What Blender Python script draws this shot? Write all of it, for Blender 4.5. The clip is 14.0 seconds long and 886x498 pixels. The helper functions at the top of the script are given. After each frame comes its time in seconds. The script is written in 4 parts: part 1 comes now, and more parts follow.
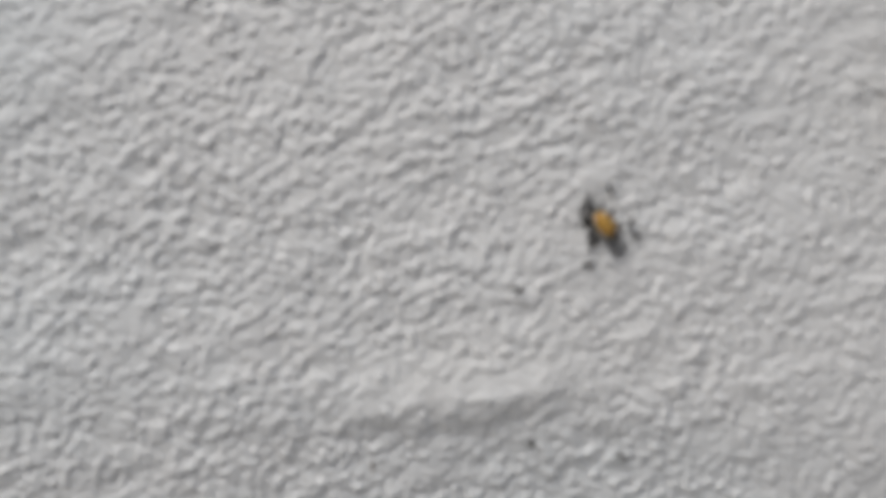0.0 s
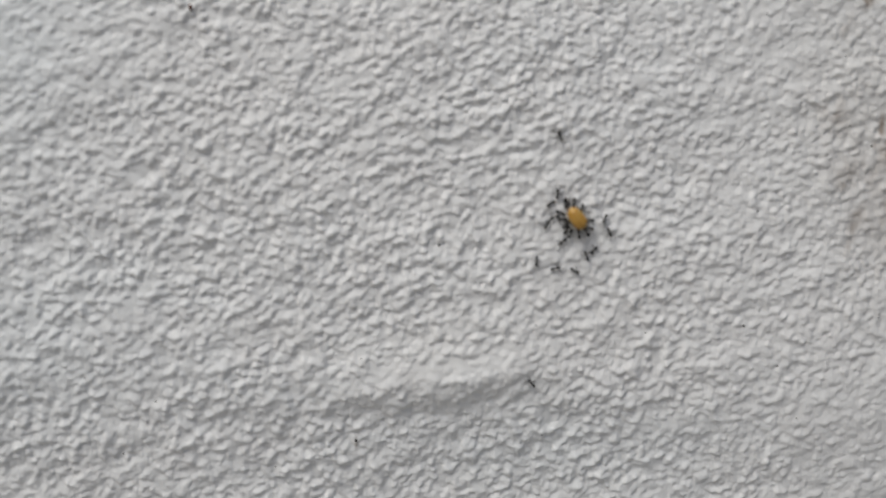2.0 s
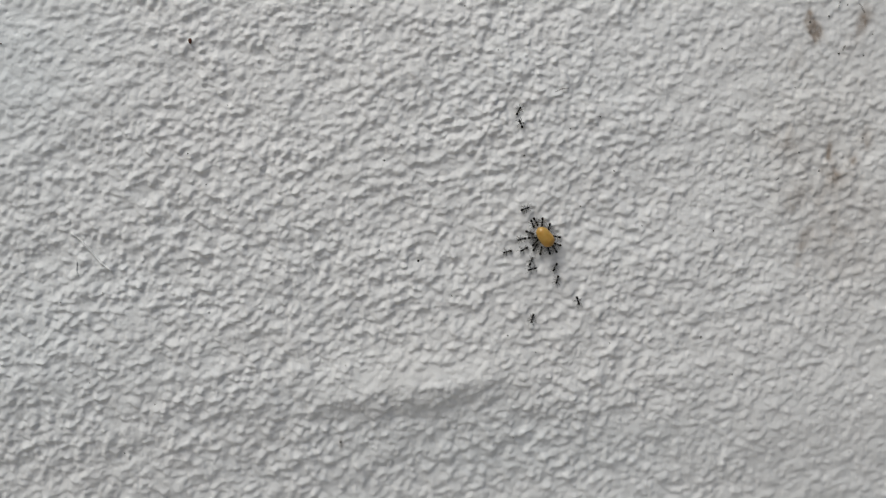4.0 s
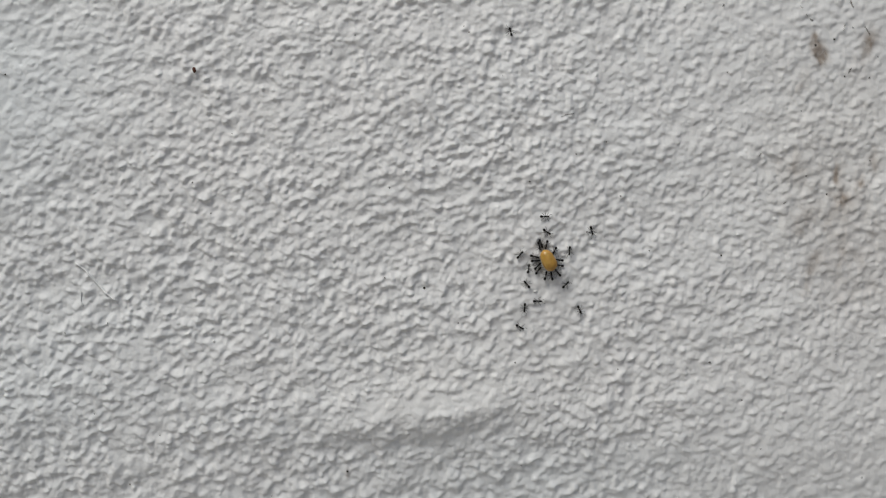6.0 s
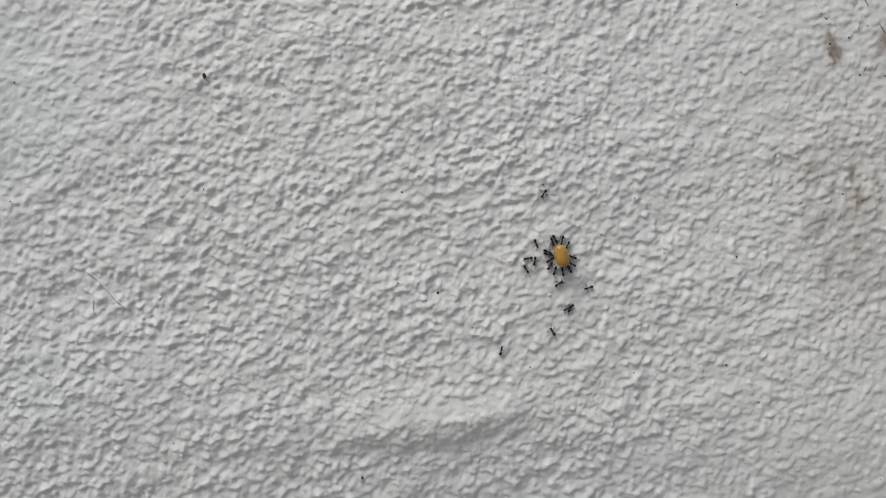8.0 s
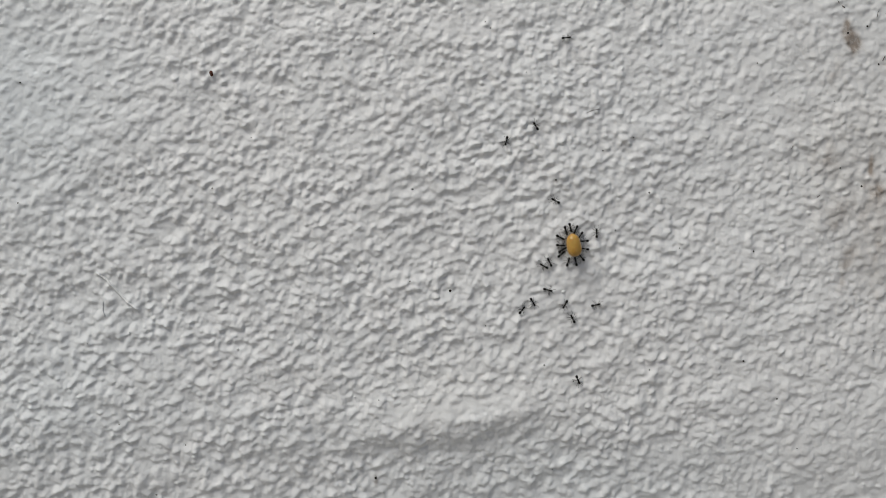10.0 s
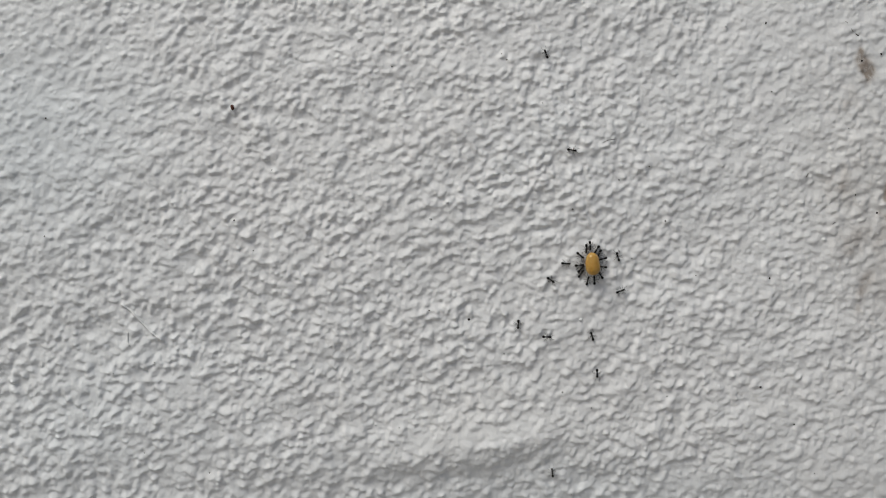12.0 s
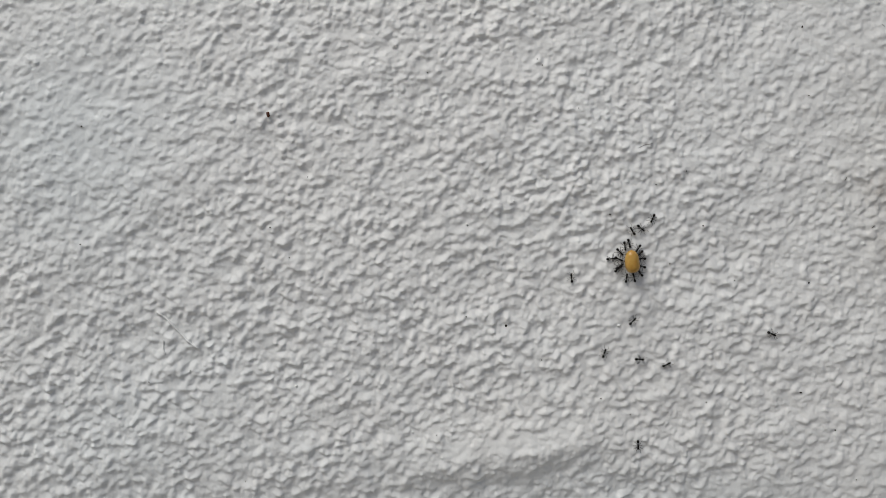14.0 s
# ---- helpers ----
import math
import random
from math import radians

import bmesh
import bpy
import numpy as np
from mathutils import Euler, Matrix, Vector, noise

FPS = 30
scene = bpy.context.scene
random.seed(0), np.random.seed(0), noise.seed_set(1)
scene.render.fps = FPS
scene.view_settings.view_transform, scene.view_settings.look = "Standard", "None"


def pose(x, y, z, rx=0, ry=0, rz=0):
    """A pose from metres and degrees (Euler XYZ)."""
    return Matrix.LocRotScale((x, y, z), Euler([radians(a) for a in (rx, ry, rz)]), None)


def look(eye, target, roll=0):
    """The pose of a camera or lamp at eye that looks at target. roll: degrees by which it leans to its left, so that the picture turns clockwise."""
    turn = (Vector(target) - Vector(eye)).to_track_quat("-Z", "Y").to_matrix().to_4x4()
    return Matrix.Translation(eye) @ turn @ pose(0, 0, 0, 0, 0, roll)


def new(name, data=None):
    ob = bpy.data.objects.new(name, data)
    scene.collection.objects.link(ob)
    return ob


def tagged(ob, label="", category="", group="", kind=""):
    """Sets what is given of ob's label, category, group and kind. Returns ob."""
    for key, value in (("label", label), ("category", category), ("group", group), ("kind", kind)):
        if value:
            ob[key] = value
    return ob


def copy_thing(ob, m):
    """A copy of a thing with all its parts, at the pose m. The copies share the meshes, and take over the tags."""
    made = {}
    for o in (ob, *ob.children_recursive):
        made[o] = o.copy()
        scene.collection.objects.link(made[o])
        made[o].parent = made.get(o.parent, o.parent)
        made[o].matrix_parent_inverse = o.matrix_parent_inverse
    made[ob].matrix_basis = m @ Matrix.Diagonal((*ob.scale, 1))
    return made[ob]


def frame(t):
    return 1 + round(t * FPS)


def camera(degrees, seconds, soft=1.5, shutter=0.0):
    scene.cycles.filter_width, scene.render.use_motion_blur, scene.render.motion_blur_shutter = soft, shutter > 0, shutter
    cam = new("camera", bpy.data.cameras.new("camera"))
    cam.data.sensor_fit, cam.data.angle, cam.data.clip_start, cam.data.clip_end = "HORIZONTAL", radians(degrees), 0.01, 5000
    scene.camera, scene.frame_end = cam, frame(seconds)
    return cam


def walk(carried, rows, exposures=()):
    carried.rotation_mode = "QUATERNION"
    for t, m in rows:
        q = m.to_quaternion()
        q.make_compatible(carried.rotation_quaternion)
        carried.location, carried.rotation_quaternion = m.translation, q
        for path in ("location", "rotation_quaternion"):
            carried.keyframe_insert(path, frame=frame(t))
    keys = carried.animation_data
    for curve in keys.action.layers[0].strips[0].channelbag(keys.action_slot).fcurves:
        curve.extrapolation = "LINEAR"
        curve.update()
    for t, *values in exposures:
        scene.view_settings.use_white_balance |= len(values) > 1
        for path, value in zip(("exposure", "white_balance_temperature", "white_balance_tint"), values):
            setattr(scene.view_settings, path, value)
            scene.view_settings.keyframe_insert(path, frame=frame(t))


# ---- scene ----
# ---- camera: held by hand a span away from an outdoor wall ----
FOV, FOCUS, FSTOP = 66.0, 0.1846, 1.75
cam = camera(FOV, 14.0, soft=0.8)
cam.data.dof.use_dof = True
cam.data.dof.focus_distance = FOCUS
cam.data.dof.aperture_fstop = FSTOP
PATH = [  # seconds, eye x, y, z, yaw, pitch, roll
    (0, -0.00830, -0.15900, 1.38717, 0.107, -0.383, 0.253),
    (0.5, -0.00519, -0.15870, 1.38441, -0.662, -0.961, 0.387),
    (1, -0.00721, -0.15930, 1.38561, -1.114, -1.246, 0.425),
    (1.5, -0.00802, -0.15770, 1.38467, -1.105, -1.272, 0.542),
    (2, -0.00612, -0.17470, 1.39004, -1.065, -1.584, 0.423),
    (2.5, -0.00143, -0.17800, 1.38868, -0.885, -1.423, 0.248),
    (2.7, 0.00045, -0.17970, 1.38851, -1.058, -1.690, 0.344),
    (4.8, -0.00285, -0.19058, 1.39519, -0.908, -0.472, 0.786),
    (5, -0.00349, -0.18942, 1.39520, -0.908, -0.376, 0.750),
    (5.5, -0.00154, -0.18856, 1.39755, -0.858, -0.286, 0.433),
    (6, -0.00153, -0.18774, 1.39791, -0.838, -0.283, 0.208),
    (6.5, 0.00000, -0.18863, 1.40000, -0.769, -0.203, 0.000),
    (7, -0.00097, -0.18840, 1.39927, -0.652, -0.161, -0.052),
    (7.5, -0.00346, -0.18730, 1.39932, -0.692, -0.217, -0.212),
    (10, -0.00624, -0.18394, 1.40069, -0.189, -0.978, -0.964),
    (10.5, -0.01027, -0.18313, 1.40195, -0.006, -0.898, -0.972),
    (11, -0.00879, -0.18470, 1.40538, 0.157, -0.937, -1.144),
    (11.5, -0.00710, -0.18581, 1.40896, 0.329, -0.873, -1.313),
    (12, -0.00909, -0.18627, 1.40837, 0.429, -0.834, -1.416),
    (12.5, -0.00960, -0.18621, 1.40734, 0.538, -0.815, -1.482),
    (13, -0.01172, -0.18320, 1.40733, 0.752, -0.966, -1.595),
    (13.5, -0.01313, -0.18371, 1.40757, 0.850, -0.667, -1.679),
    (14, -0.01838, -0.18557, 1.40827, 0.630, -0.204, -1.728),
]


def eye_pose(x, y, z, yaw, pitch, roll):
    ahead = Vector((-math.sin(radians(yaw)) * math.cos(radians(pitch)), math.cos(radians(yaw)) * math.cos(radians(pitch)), math.sin(radians(pitch))))
    return look((x, y, z), Vector((x, y, z)) + ahead, roll)


walk(cam, [(row[0], eye_pose(*row[1:])) for row in PATH], exposures=[(0.0, -0.345, 6500, 12.3), (1.4, -0.345, 6500, 12.3), (2.0, -0.33, 6500, 11.2), (2.6, -0.33, 6500, 10), (14.0, -0.33, 6500, 10)])

# ---- light: bright overcast sky, the sun behind thin cloud, high and a little to one side ----
SUN_FROM = Vector((-0.37, -0.35, 0.76)).normalized()
world = bpy.data.worlds.new("sky")
scene.world = world
world.use_nodes = True
wn, wl = world.node_tree.nodes, world.node_tree.links
sky = wn.new("ShaderNodeTexSky")
sky.sky_type, sky.sun_disc = "NISHITA", False
sky.sun_elevation = math.asin(SUN_FROM.z)
sky.sun_rotation = math.atan2(SUN_FROM.x, SUN_FROM.y)
sky.dust_density, sky.ozone_density = 4.0, 1.0
wl.new(sky.outputs["Color"], wn["Background"].inputs["Color"])
wn["Background"].inputs["Strength"].default_value = 0.07
sun = new("sun", bpy.data.lights.new("sun", "SUN"))
sun.data.energy, sun.data.angle, sun.data.color = 2.6, radians(31), (0.992, 0.996, 0.943)
sun.matrix_world = look(SUN_FROM * 8, (0, 0, 0))


# ---- materials ----
def material(name, colour, rough=0.6, spec=0.5):
    m = bpy.data.materials.new(name)
    m.use_nodes = True
    b = m.node_tree.nodes["Principled BSDF"]
    b.inputs["Base Color"].default_value = (*colour, 1)
    b.inputs["Roughness"].default_value = rough
    b.inputs["Specular IOR Level"].default_value = spec
    return m, m.node_tree.nodes, m.node_tree.links, b


def node(nodes, kind, **values):
    n = nodes.new(kind)
    for key, value in values.items():
        n.inputs[key.replace("_", " ")].default_value = value
    return n


def mix(nodes, links, factor, a, b):
    """A colour mix; factor, a and b are sockets or values."""
    n = nodes.new("ShaderNodeMix")
    n.data_type = "RGBA"
    for socket, value in ((n.inputs[0], factor), (n.inputs[6], a), (n.inputs[7], b)):
        if isinstance(value, (int, float)):
            socket.default_value = value
        elif isinstance(value, tuple):
            socket.default_value = (*value, 1)
        else:
            links.new(value, socket)
    return n.outputs[2]


def ramp(nodes, links, source, low, high):
    n = node(nodes, "ShaderNodeMapRange", From_Min=low, From_Max=high)
    links.new(source, n.inputs["Value"])
    return n.outputs["Result"]


def plaster_material():
    """White masonry paint over rough plaster: faint warm and cool drifts, brown grime, fine grit."""
    m, n, l, b = material("masonry_paint", (0.78, 0.78, 0.77), 0.62, 0.35)
    place = n.new("ShaderNodeTexCoord").outputs["Object"]
    drift = node(n, "ShaderNodeTexNoise", Scale=9.0, Detail=2.0)
    blotch = node(n, "ShaderNodeTexNoise", Scale=70.0, Detail=4.0, Roughness=0.6)
    grit = node(n, "ShaderNodeTexNoise", Scale=2600.0, Detail=2.0)
    smudge = node(n, "ShaderNodeTexNoise", Scale=420.0, Detail=5.0, Roughness=0.7)
    for t in (drift, blotch, grit, smudge):
        l.new(place, t.inputs["Vector"])
    colour = mix(n, l, ramp(n, l, drift.outputs["Fac"], 0.35, 0.65), (0.768, 0.780, 0.780), (0.774, 0.776, 0.769))
    colour = mix(n, l, ramp(n, l, blotch.outputs["Fac"], 0.35, 0.75), colour, (0.745, 0.745, 0.738))
    cream = n.new("ShaderNodeAttribute")
    cream.attribute_name = "cream"
    colour = mix(n, l, cream.outputs["Fac"], colour, (0.79, 0.765, 0.70))
    cool = n.new("ShaderNodeAttribute")
    cool.attribute_name = "cool"
    colour = mix(n, l, cool.outputs["Fac"], colour, (0.735, 0.775, 0.790))
    grime = n.new("ShaderNodeAttribute")
    grime.attribute_name = "grime"
    torn = n.new("ShaderNodeMath")
    torn.operation = "MULTIPLY"
    l.new(grime.outputs["Fac"], torn.inputs[0])
    l.new(ramp(n, l, smudge.outputs["Fac"], 0.10, 0.52), torn.inputs[1])
    colour = mix(n, l, torn.outputs[0], colour, (0.255, 0.200, 0.155))
    l.new(colour, b.inputs["Base Color"])
    bump = node(n, "ShaderNodeBump", Strength=0.35, Distance=0.00012)
    l.new(grit.outputs["Fac"], bump.inputs["Height"])
    far = n.new("ShaderNodeAttribute")
    far.attribute_name = "coarse"
    stucco = node(n, "ShaderNodeTexNoise", Scale=330.0, Detail=2.0)
    l.new(place, stucco.inputs["Vector"])
    masked = n.new("ShaderNodeMath")
    masked.operation = "MULTIPLY"
    l.new(stucco.outputs["Fac"], masked.inputs[0])
    l.new(far.outputs["Fac"], masked.inputs[1])
    rough = node(n, "ShaderNodeBump", Strength=1.0, Distance=0.0012)
    l.new(masked.outputs[0], rough.inputs["Height"])
    l.new(bump.outputs["Normal"], rough.inputs["Normal"])
    l.new(rough.outputs["Normal"], b.inputs["Normal"])
    return m


def larva_material():
    m, n, l, b = material("larva_skin", (0.62, 0.33, 0.045), 0.30, 0.5)
    place = n.new("ShaderNodeTexCoord").outputs["Object"]
    fine = node(n, "ShaderNodeTexNoise", Scale=900.0, Detail=3.0)
    patch = node(n, "ShaderNodeTexNoise", Scale=330.0, Detail=2.0)
    for t in (fine, patch):
        l.new(place, t.inputs["Vector"])
    colour = mix(n, l, ramp(n, l, patch.outputs["Fac"], 0.35, 0.7), (0.44, 0.238, 0.038), (0.56, 0.350, 0.095))
    colour = mix(n, l, ramp(n, l, fine.outputs["Fac"], 0.55, 0.8), colour, (0.44, 0.22, 0.035))
    l.new(colour, b.inputs["Base Color"])
    b.inputs["Subsurface Weight"].default_value = 0.25
    b.inputs["Subsurface Radius"].default_value = (0.0012, 0.0006, 0.0002)
    b.inputs["Subsurface Scale"].default_value = 0.5
    bump = node(n, "ShaderNodeBump", Strength=0.6, Distance=0.00015)
    l.new(fine.outputs["Fac"], bump.inputs["Height"])
    l.new(bump.outputs["Normal"], b.inputs["Normal"])
    return m


def ant_material(name, colour, rough):
    m, n, l, b = material(name, colour, rough, 0.25)
    fine = node(n, "ShaderNodeTexNoise", Scale=4000.0, Detail=2.0)
    l.new(n.new("ShaderNodeTexCoord").outputs["Object"], fine.inputs["Vector"])
    l.new(mix(n, l, fine.outputs["Fac"], tuple(c * 0.6 for c in colour), tuple(c * 1.5 for c in colour)), b.inputs["Base Color"])
    return m


def speck_material(name, colour):
    m, n, l, b = material(name, colour, 0.8, 0.3)
    fine = node(n, "ShaderNodeTexNoise", Scale=3000.0, Detail=2.0)
    l.new(n.new("ShaderNodeTexCoord").outputs["Object"], fine.inputs["Vector"])
    l.new(mix(n, l, fine.outputs["Fac"], tuple(c * 0.6 for c in colour), tuple(c * 1.4 for c in colour)), b.inputs["Base Color"])
    return m


def ground_material():
    # mottled grey for the added ground that throws light up at the wall
    m, n, l, b = material("bounce_ground", (0.3, 0.29, 0.27), 0.85, 0.3)
    big = node(n, "ShaderNodeTexNoise", Scale=2.5, Detail=6.0)
    small = node(n, "ShaderNodeTexNoise", Scale=160.0, Detail=3.0)
    place = n.new("ShaderNodeTexCoord").outputs["Object"]
    for t in (big, small):
        l.new(place, t.inputs["Vector"])
    colour = mix(n, l, big.outputs["Fac"], (0.24, 0.23, 0.215), (0.36, 0.345, 0.32))
    l.new(mix(n, l, ramp(n, l, small.outputs["Fac"], 0.5, 0.8), colour, (0.2, 0.19, 0.18)), b.inputs["Base Color"])
    bump = node(n, "ShaderNodeBump", Strength=0.4, Distance=0.003)
    l.new(small.outputs["Fac"], bump.inputs["Height"])
    l.new(bump.outputs["Normal"], b.inputs["Normal"])
    return m


PAINT = plaster_material()
LARVA = larva_material()
LARVA_TIP = material("larva_tip", (0.50, 0.30, 0.10), 0.5, 0.4)[0]
ANT_BLACK = ant_material("ant_black", (0.006, 0.0052, 0.0048), 0.38)
ANT_LEG = ant_material("ant_leg", (0.016, 0.012, 0.009), 0.5)
SPECK_DARK = speck_material("speck_dark", (0.035, 0.030, 0.026))
SEED_BROWN = speck_material("seed_brown", (0.085, 0.030, 0.018))
SCRATCH = speck_material("scratch_dark", (0.10, 0.085, 0.07))
BOUNCE_GROUND = ground_material()

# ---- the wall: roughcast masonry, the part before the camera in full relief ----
X0, X1, Z0, Z1, STEP = -0.158, 0.142, 1.300, 1.492, 0.00023
fine_x = np.arange(X0, X1 + STEP / 2, STEP)
fine_z = np.arange(Z0, Z1 + STEP / 2, STEP)
GX, GZ = np.meshgrid(fine_x, fine_z)
chance = np.random.RandomState(11)


def grain_noise(along, across, turn):
    """Smooth random relief of unit spread; bumps of those radii in metres, their length turned up to the right by so many degrees."""
    rows, cols = GX.shape
    fz, fx = np.fft.fftfreq(rows, STEP)[:, None], np.fft.fftfreq(cols, STEP)[None, :]
    c, s = math.cos(radians(turn)), math.sin(radians(turn))
    u, v = c * fx + s * fz, -s * fx + c * fz
    keep = np.exp(-2 * math.pi ** 2 * ((along * u) ** 2 + (across * v) ** 2))
    made = np.fft.ifft2(np.fft.fft2(chance.standard_normal((rows, cols))) * keep).real
    made -= made.mean()
    return made / made.std()


def pebble_noise(apart, longer, turn):
    """Evenly spaced round grains so many metres apart, a little longer one way."""
    rows, cols = GX.shape
    fz, fx = np.fft.fftfreq(rows, STEP)[:, None], np.fft.fftfreq(cols, STEP)[None, :]
    c, s = math.cos(radians(turn)), math.sin(radians(turn))
    u, v = (c * fx + s * fz) * longer ** 0.5, (-s * fx + c * fz) / longer ** 0.5
    keep = np.exp(-0.5 * ((np.hypot(u, v) * apart - 1) / 0.42) ** 2)
    made = np.fft.ifft2(np.fft.fft2(chance.standard_normal((rows, cols))) * keep).real
    return made / made.std()


def bell(x, z, wide, high, turn=0.0):
    c, s = math.cos(radians(turn)), math.sin(radians(turn))
    u, v = (GX - x) * c + (GZ - z) * s, -(GX - x) * s + (GZ - z) * c
    return np.exp(-0.5 * ((u / wide) ** 2 + (v / high) ** 2))


def step_up(v):
    return 1 / (1 + np.exp(-np.clip(v, -40, 40)))


def scattered(count, radius, least):
    """Grains of one radius, a little wider than high, dropped at random, each of its own height between least and 1."""
    rows, cols = GX.shape
    drops = np.zeros((rows, cols))
    np.add.at(drops, (chance.randint(0, rows, count), chance.randint(0, cols, count)), chance.uniform(least, 1.0, count))
    fz, fx = np.fft.fftfreq(rows)[:, None], np.fft.fftfreq(cols)[None, :]
    r = radius / STEP
    return np.fft.ifft2(np.fft.fft2(drops) * np.exp(-2 * math.pi ** 2 * r * r * (1.1 * fx ** 2 + fz ** 2))).real * 2 * math.pi * r * r


def sagged(h, much):
    """The wet coat's relief let down a little: what stands out most has sunk most, so undersides are steeper."""
    rows, cols = h.shape
    from_row = np.arange(rows)[:, None] + much * h / STEP
    low = np.clip(np.floor(from_row).astype(int), 0, rows - 2)
    w = np.clip(from_row - low, 0, 1)
    across = np.arange(cols)[None, :]
    return h[low, across] * (1 - w) + h[low + 1, across] * w


def wall_relief():
    where = step_up(1.8 * grain_noise(0.013, 0.013, 0) - (GX + 0.015) / 0.016)
    finer = step_up((GX - 0.045) / 0.012)
    lumps = 0.36 * grain_noise(0.0019, 0.0014, 18) + 0.17 * pebble_noise(0.0031, 1.2, 18)
    lumps += 0.21 * ((1 - finer) * grain_noise(0.00090, 0.00072, 18) + finer * grain_noise(0.00078, 0.00064, 18))
    lumps += 0.13 * grain_noise(0.00048, 0.00044, 12) + 0.085 * grain_noise(0.00025, 0.00025, 0)
    # hollows that stand apart, and grains that stand out
    lumps -= (0.42 - 0.15 * finer) * np.clip(grain_noise(0.00090, 0.00072, 20) - 0.60, 0, 2.2)
    lumps += 0.55 * np.clip(grain_noise(0.00072, 0.00067, 8) - 0.50, 0, 2.0)
    # round grains under the paint, most of them standing alone
    lumps += 1.5 * np.clip(scattered(5400, 0.00064, 0.2), 0, 1.5) + 1.1 * np.clip(scattered(5200, 0.00040, 0.2), 0, 1.4)
    strokes = where * grain_noise(0.0021, 0.00070, 34) + (1 - where) * grain_noise(0.0020, 0.00068, 9)
    h = lumps + (0.05 + 0.09 * where + 0.28 * bell(0.004, 1.405, 0.034, 0.020)) * strokes
    h = np.tanh((h - h.mean()) / 2.4) * 2.4
    strength = 0.95 + 0.07 * grain_noise(0.008, 0.006, 10) + 0.06 * grain_noise(0.0035, 0.0028, 20)
    strength *= 1 - 0.52 * bell(-0.118, 1.450, 0.024, 0.024)
    strength *= 1 + 0.22 * bell(0.018, 1.424, 0.014, 0.012, 35)
    strength *= 1.06 - 0.36 * step_up((GX - 0.072) / 0.016) - 0.16 * bell(0.085, 1.452, 0.035, 0.020)
    strength *= 1 - 0.22 * bell(0.105, 1.338, 0.030, 0.014)
    strength *= 1 - 0.60 * bell(-0.006, 1.3536, 0.019, 0.0024, 8)
    strength *= 1 - 0.10 * bell(0.000, 1.3605, 0.022, 0.005, 8)
    strength *= 1 - 0.35 * bell(0.033, 1.3860, 0.008, 0.006)
    strength = np.clip(strength, 0.22, 1.4)
    h = sagged(0.000368 * h * strength, 0.55)
    h += 0.00018 * np.clip(scattered(1100, 0.00024, 0.3), 0, 1.3) + 0.00016 * np.clip(scattered(260, 0.00040, 0.4), 0, 1.2)
    h -= 0.00024 * np.clip(scattered(420, 0.00034, 0.4), 0, 1.2)
    low = np.clip(1.353 - GZ, 0, 1)
    h -= (0.085 + 0.075 * bell(0.0, 1.330, 0.030, 0.022)) * low * low / (low + 0.006)
    h -= 0.22 * (GZ - 1.39) ** 2
    h += 0.00010 * grain_noise(0.004, 0.003, 12) + 0.00022 * grain_noise(0.012, 0.009, 0)
    # a trowel's edge left a low ledge that overhangs the coat below
    edge = 1.3508 + 0.09 * (GX + 0.009) + 0.5 * np.clip(GX - 0.004, 0, 1) ** 1.35 + 0.0007 * grain_noise(0.004, 0.003, 0)
    reach = step_up((GX + 0.029) / 0.0050) * step_up((0.0190 - GX) / 0.0022)
    ledge = np.where(GZ > edge, np.exp(-(np.clip(GZ - edge, 0, 1) / 0.0046) ** 1.5), np.exp(-(np.clip(edge - GZ, 0, 1) / 0.0055) ** 2))
    hollow = np.exp(-0.5 * ((GZ - edge + 0.0080) / 0.0050) ** 2)
    h += reach * (0.0013 * ledge - 0.0003 * hollow) + 0.00016 * grain_noise(0.0020, 0.0012, 40) * bell(0.0, 1.3420, 0.024, 0.0060, 4)
    return h


RELIEF = wall_relief()
border = np.minimum.reduce([GX - X0, X1 - GX, GZ - Z0, Z1 - GZ])
RELIEF *= np.clip(border / 0.012, 0, 1)


def out_from_wall(x, z, round_about=0.0):
    """How far the relief stands out at a place on the wall: its height there, or the highest within a radius."""
    i, j = int(round((z - Z0) / STEP)), int(round((x - X0) / STEP))
    r = int(round(round_about / STEP))
    if not (0 <= i < RELIEF.shape[0] and 0 <= j < RELIEF.shape[1]):
        return 0.0
    return float(RELIEF[max(i - r, 0):i + r + 1, max(j - r, 0):j + r + 1].max())


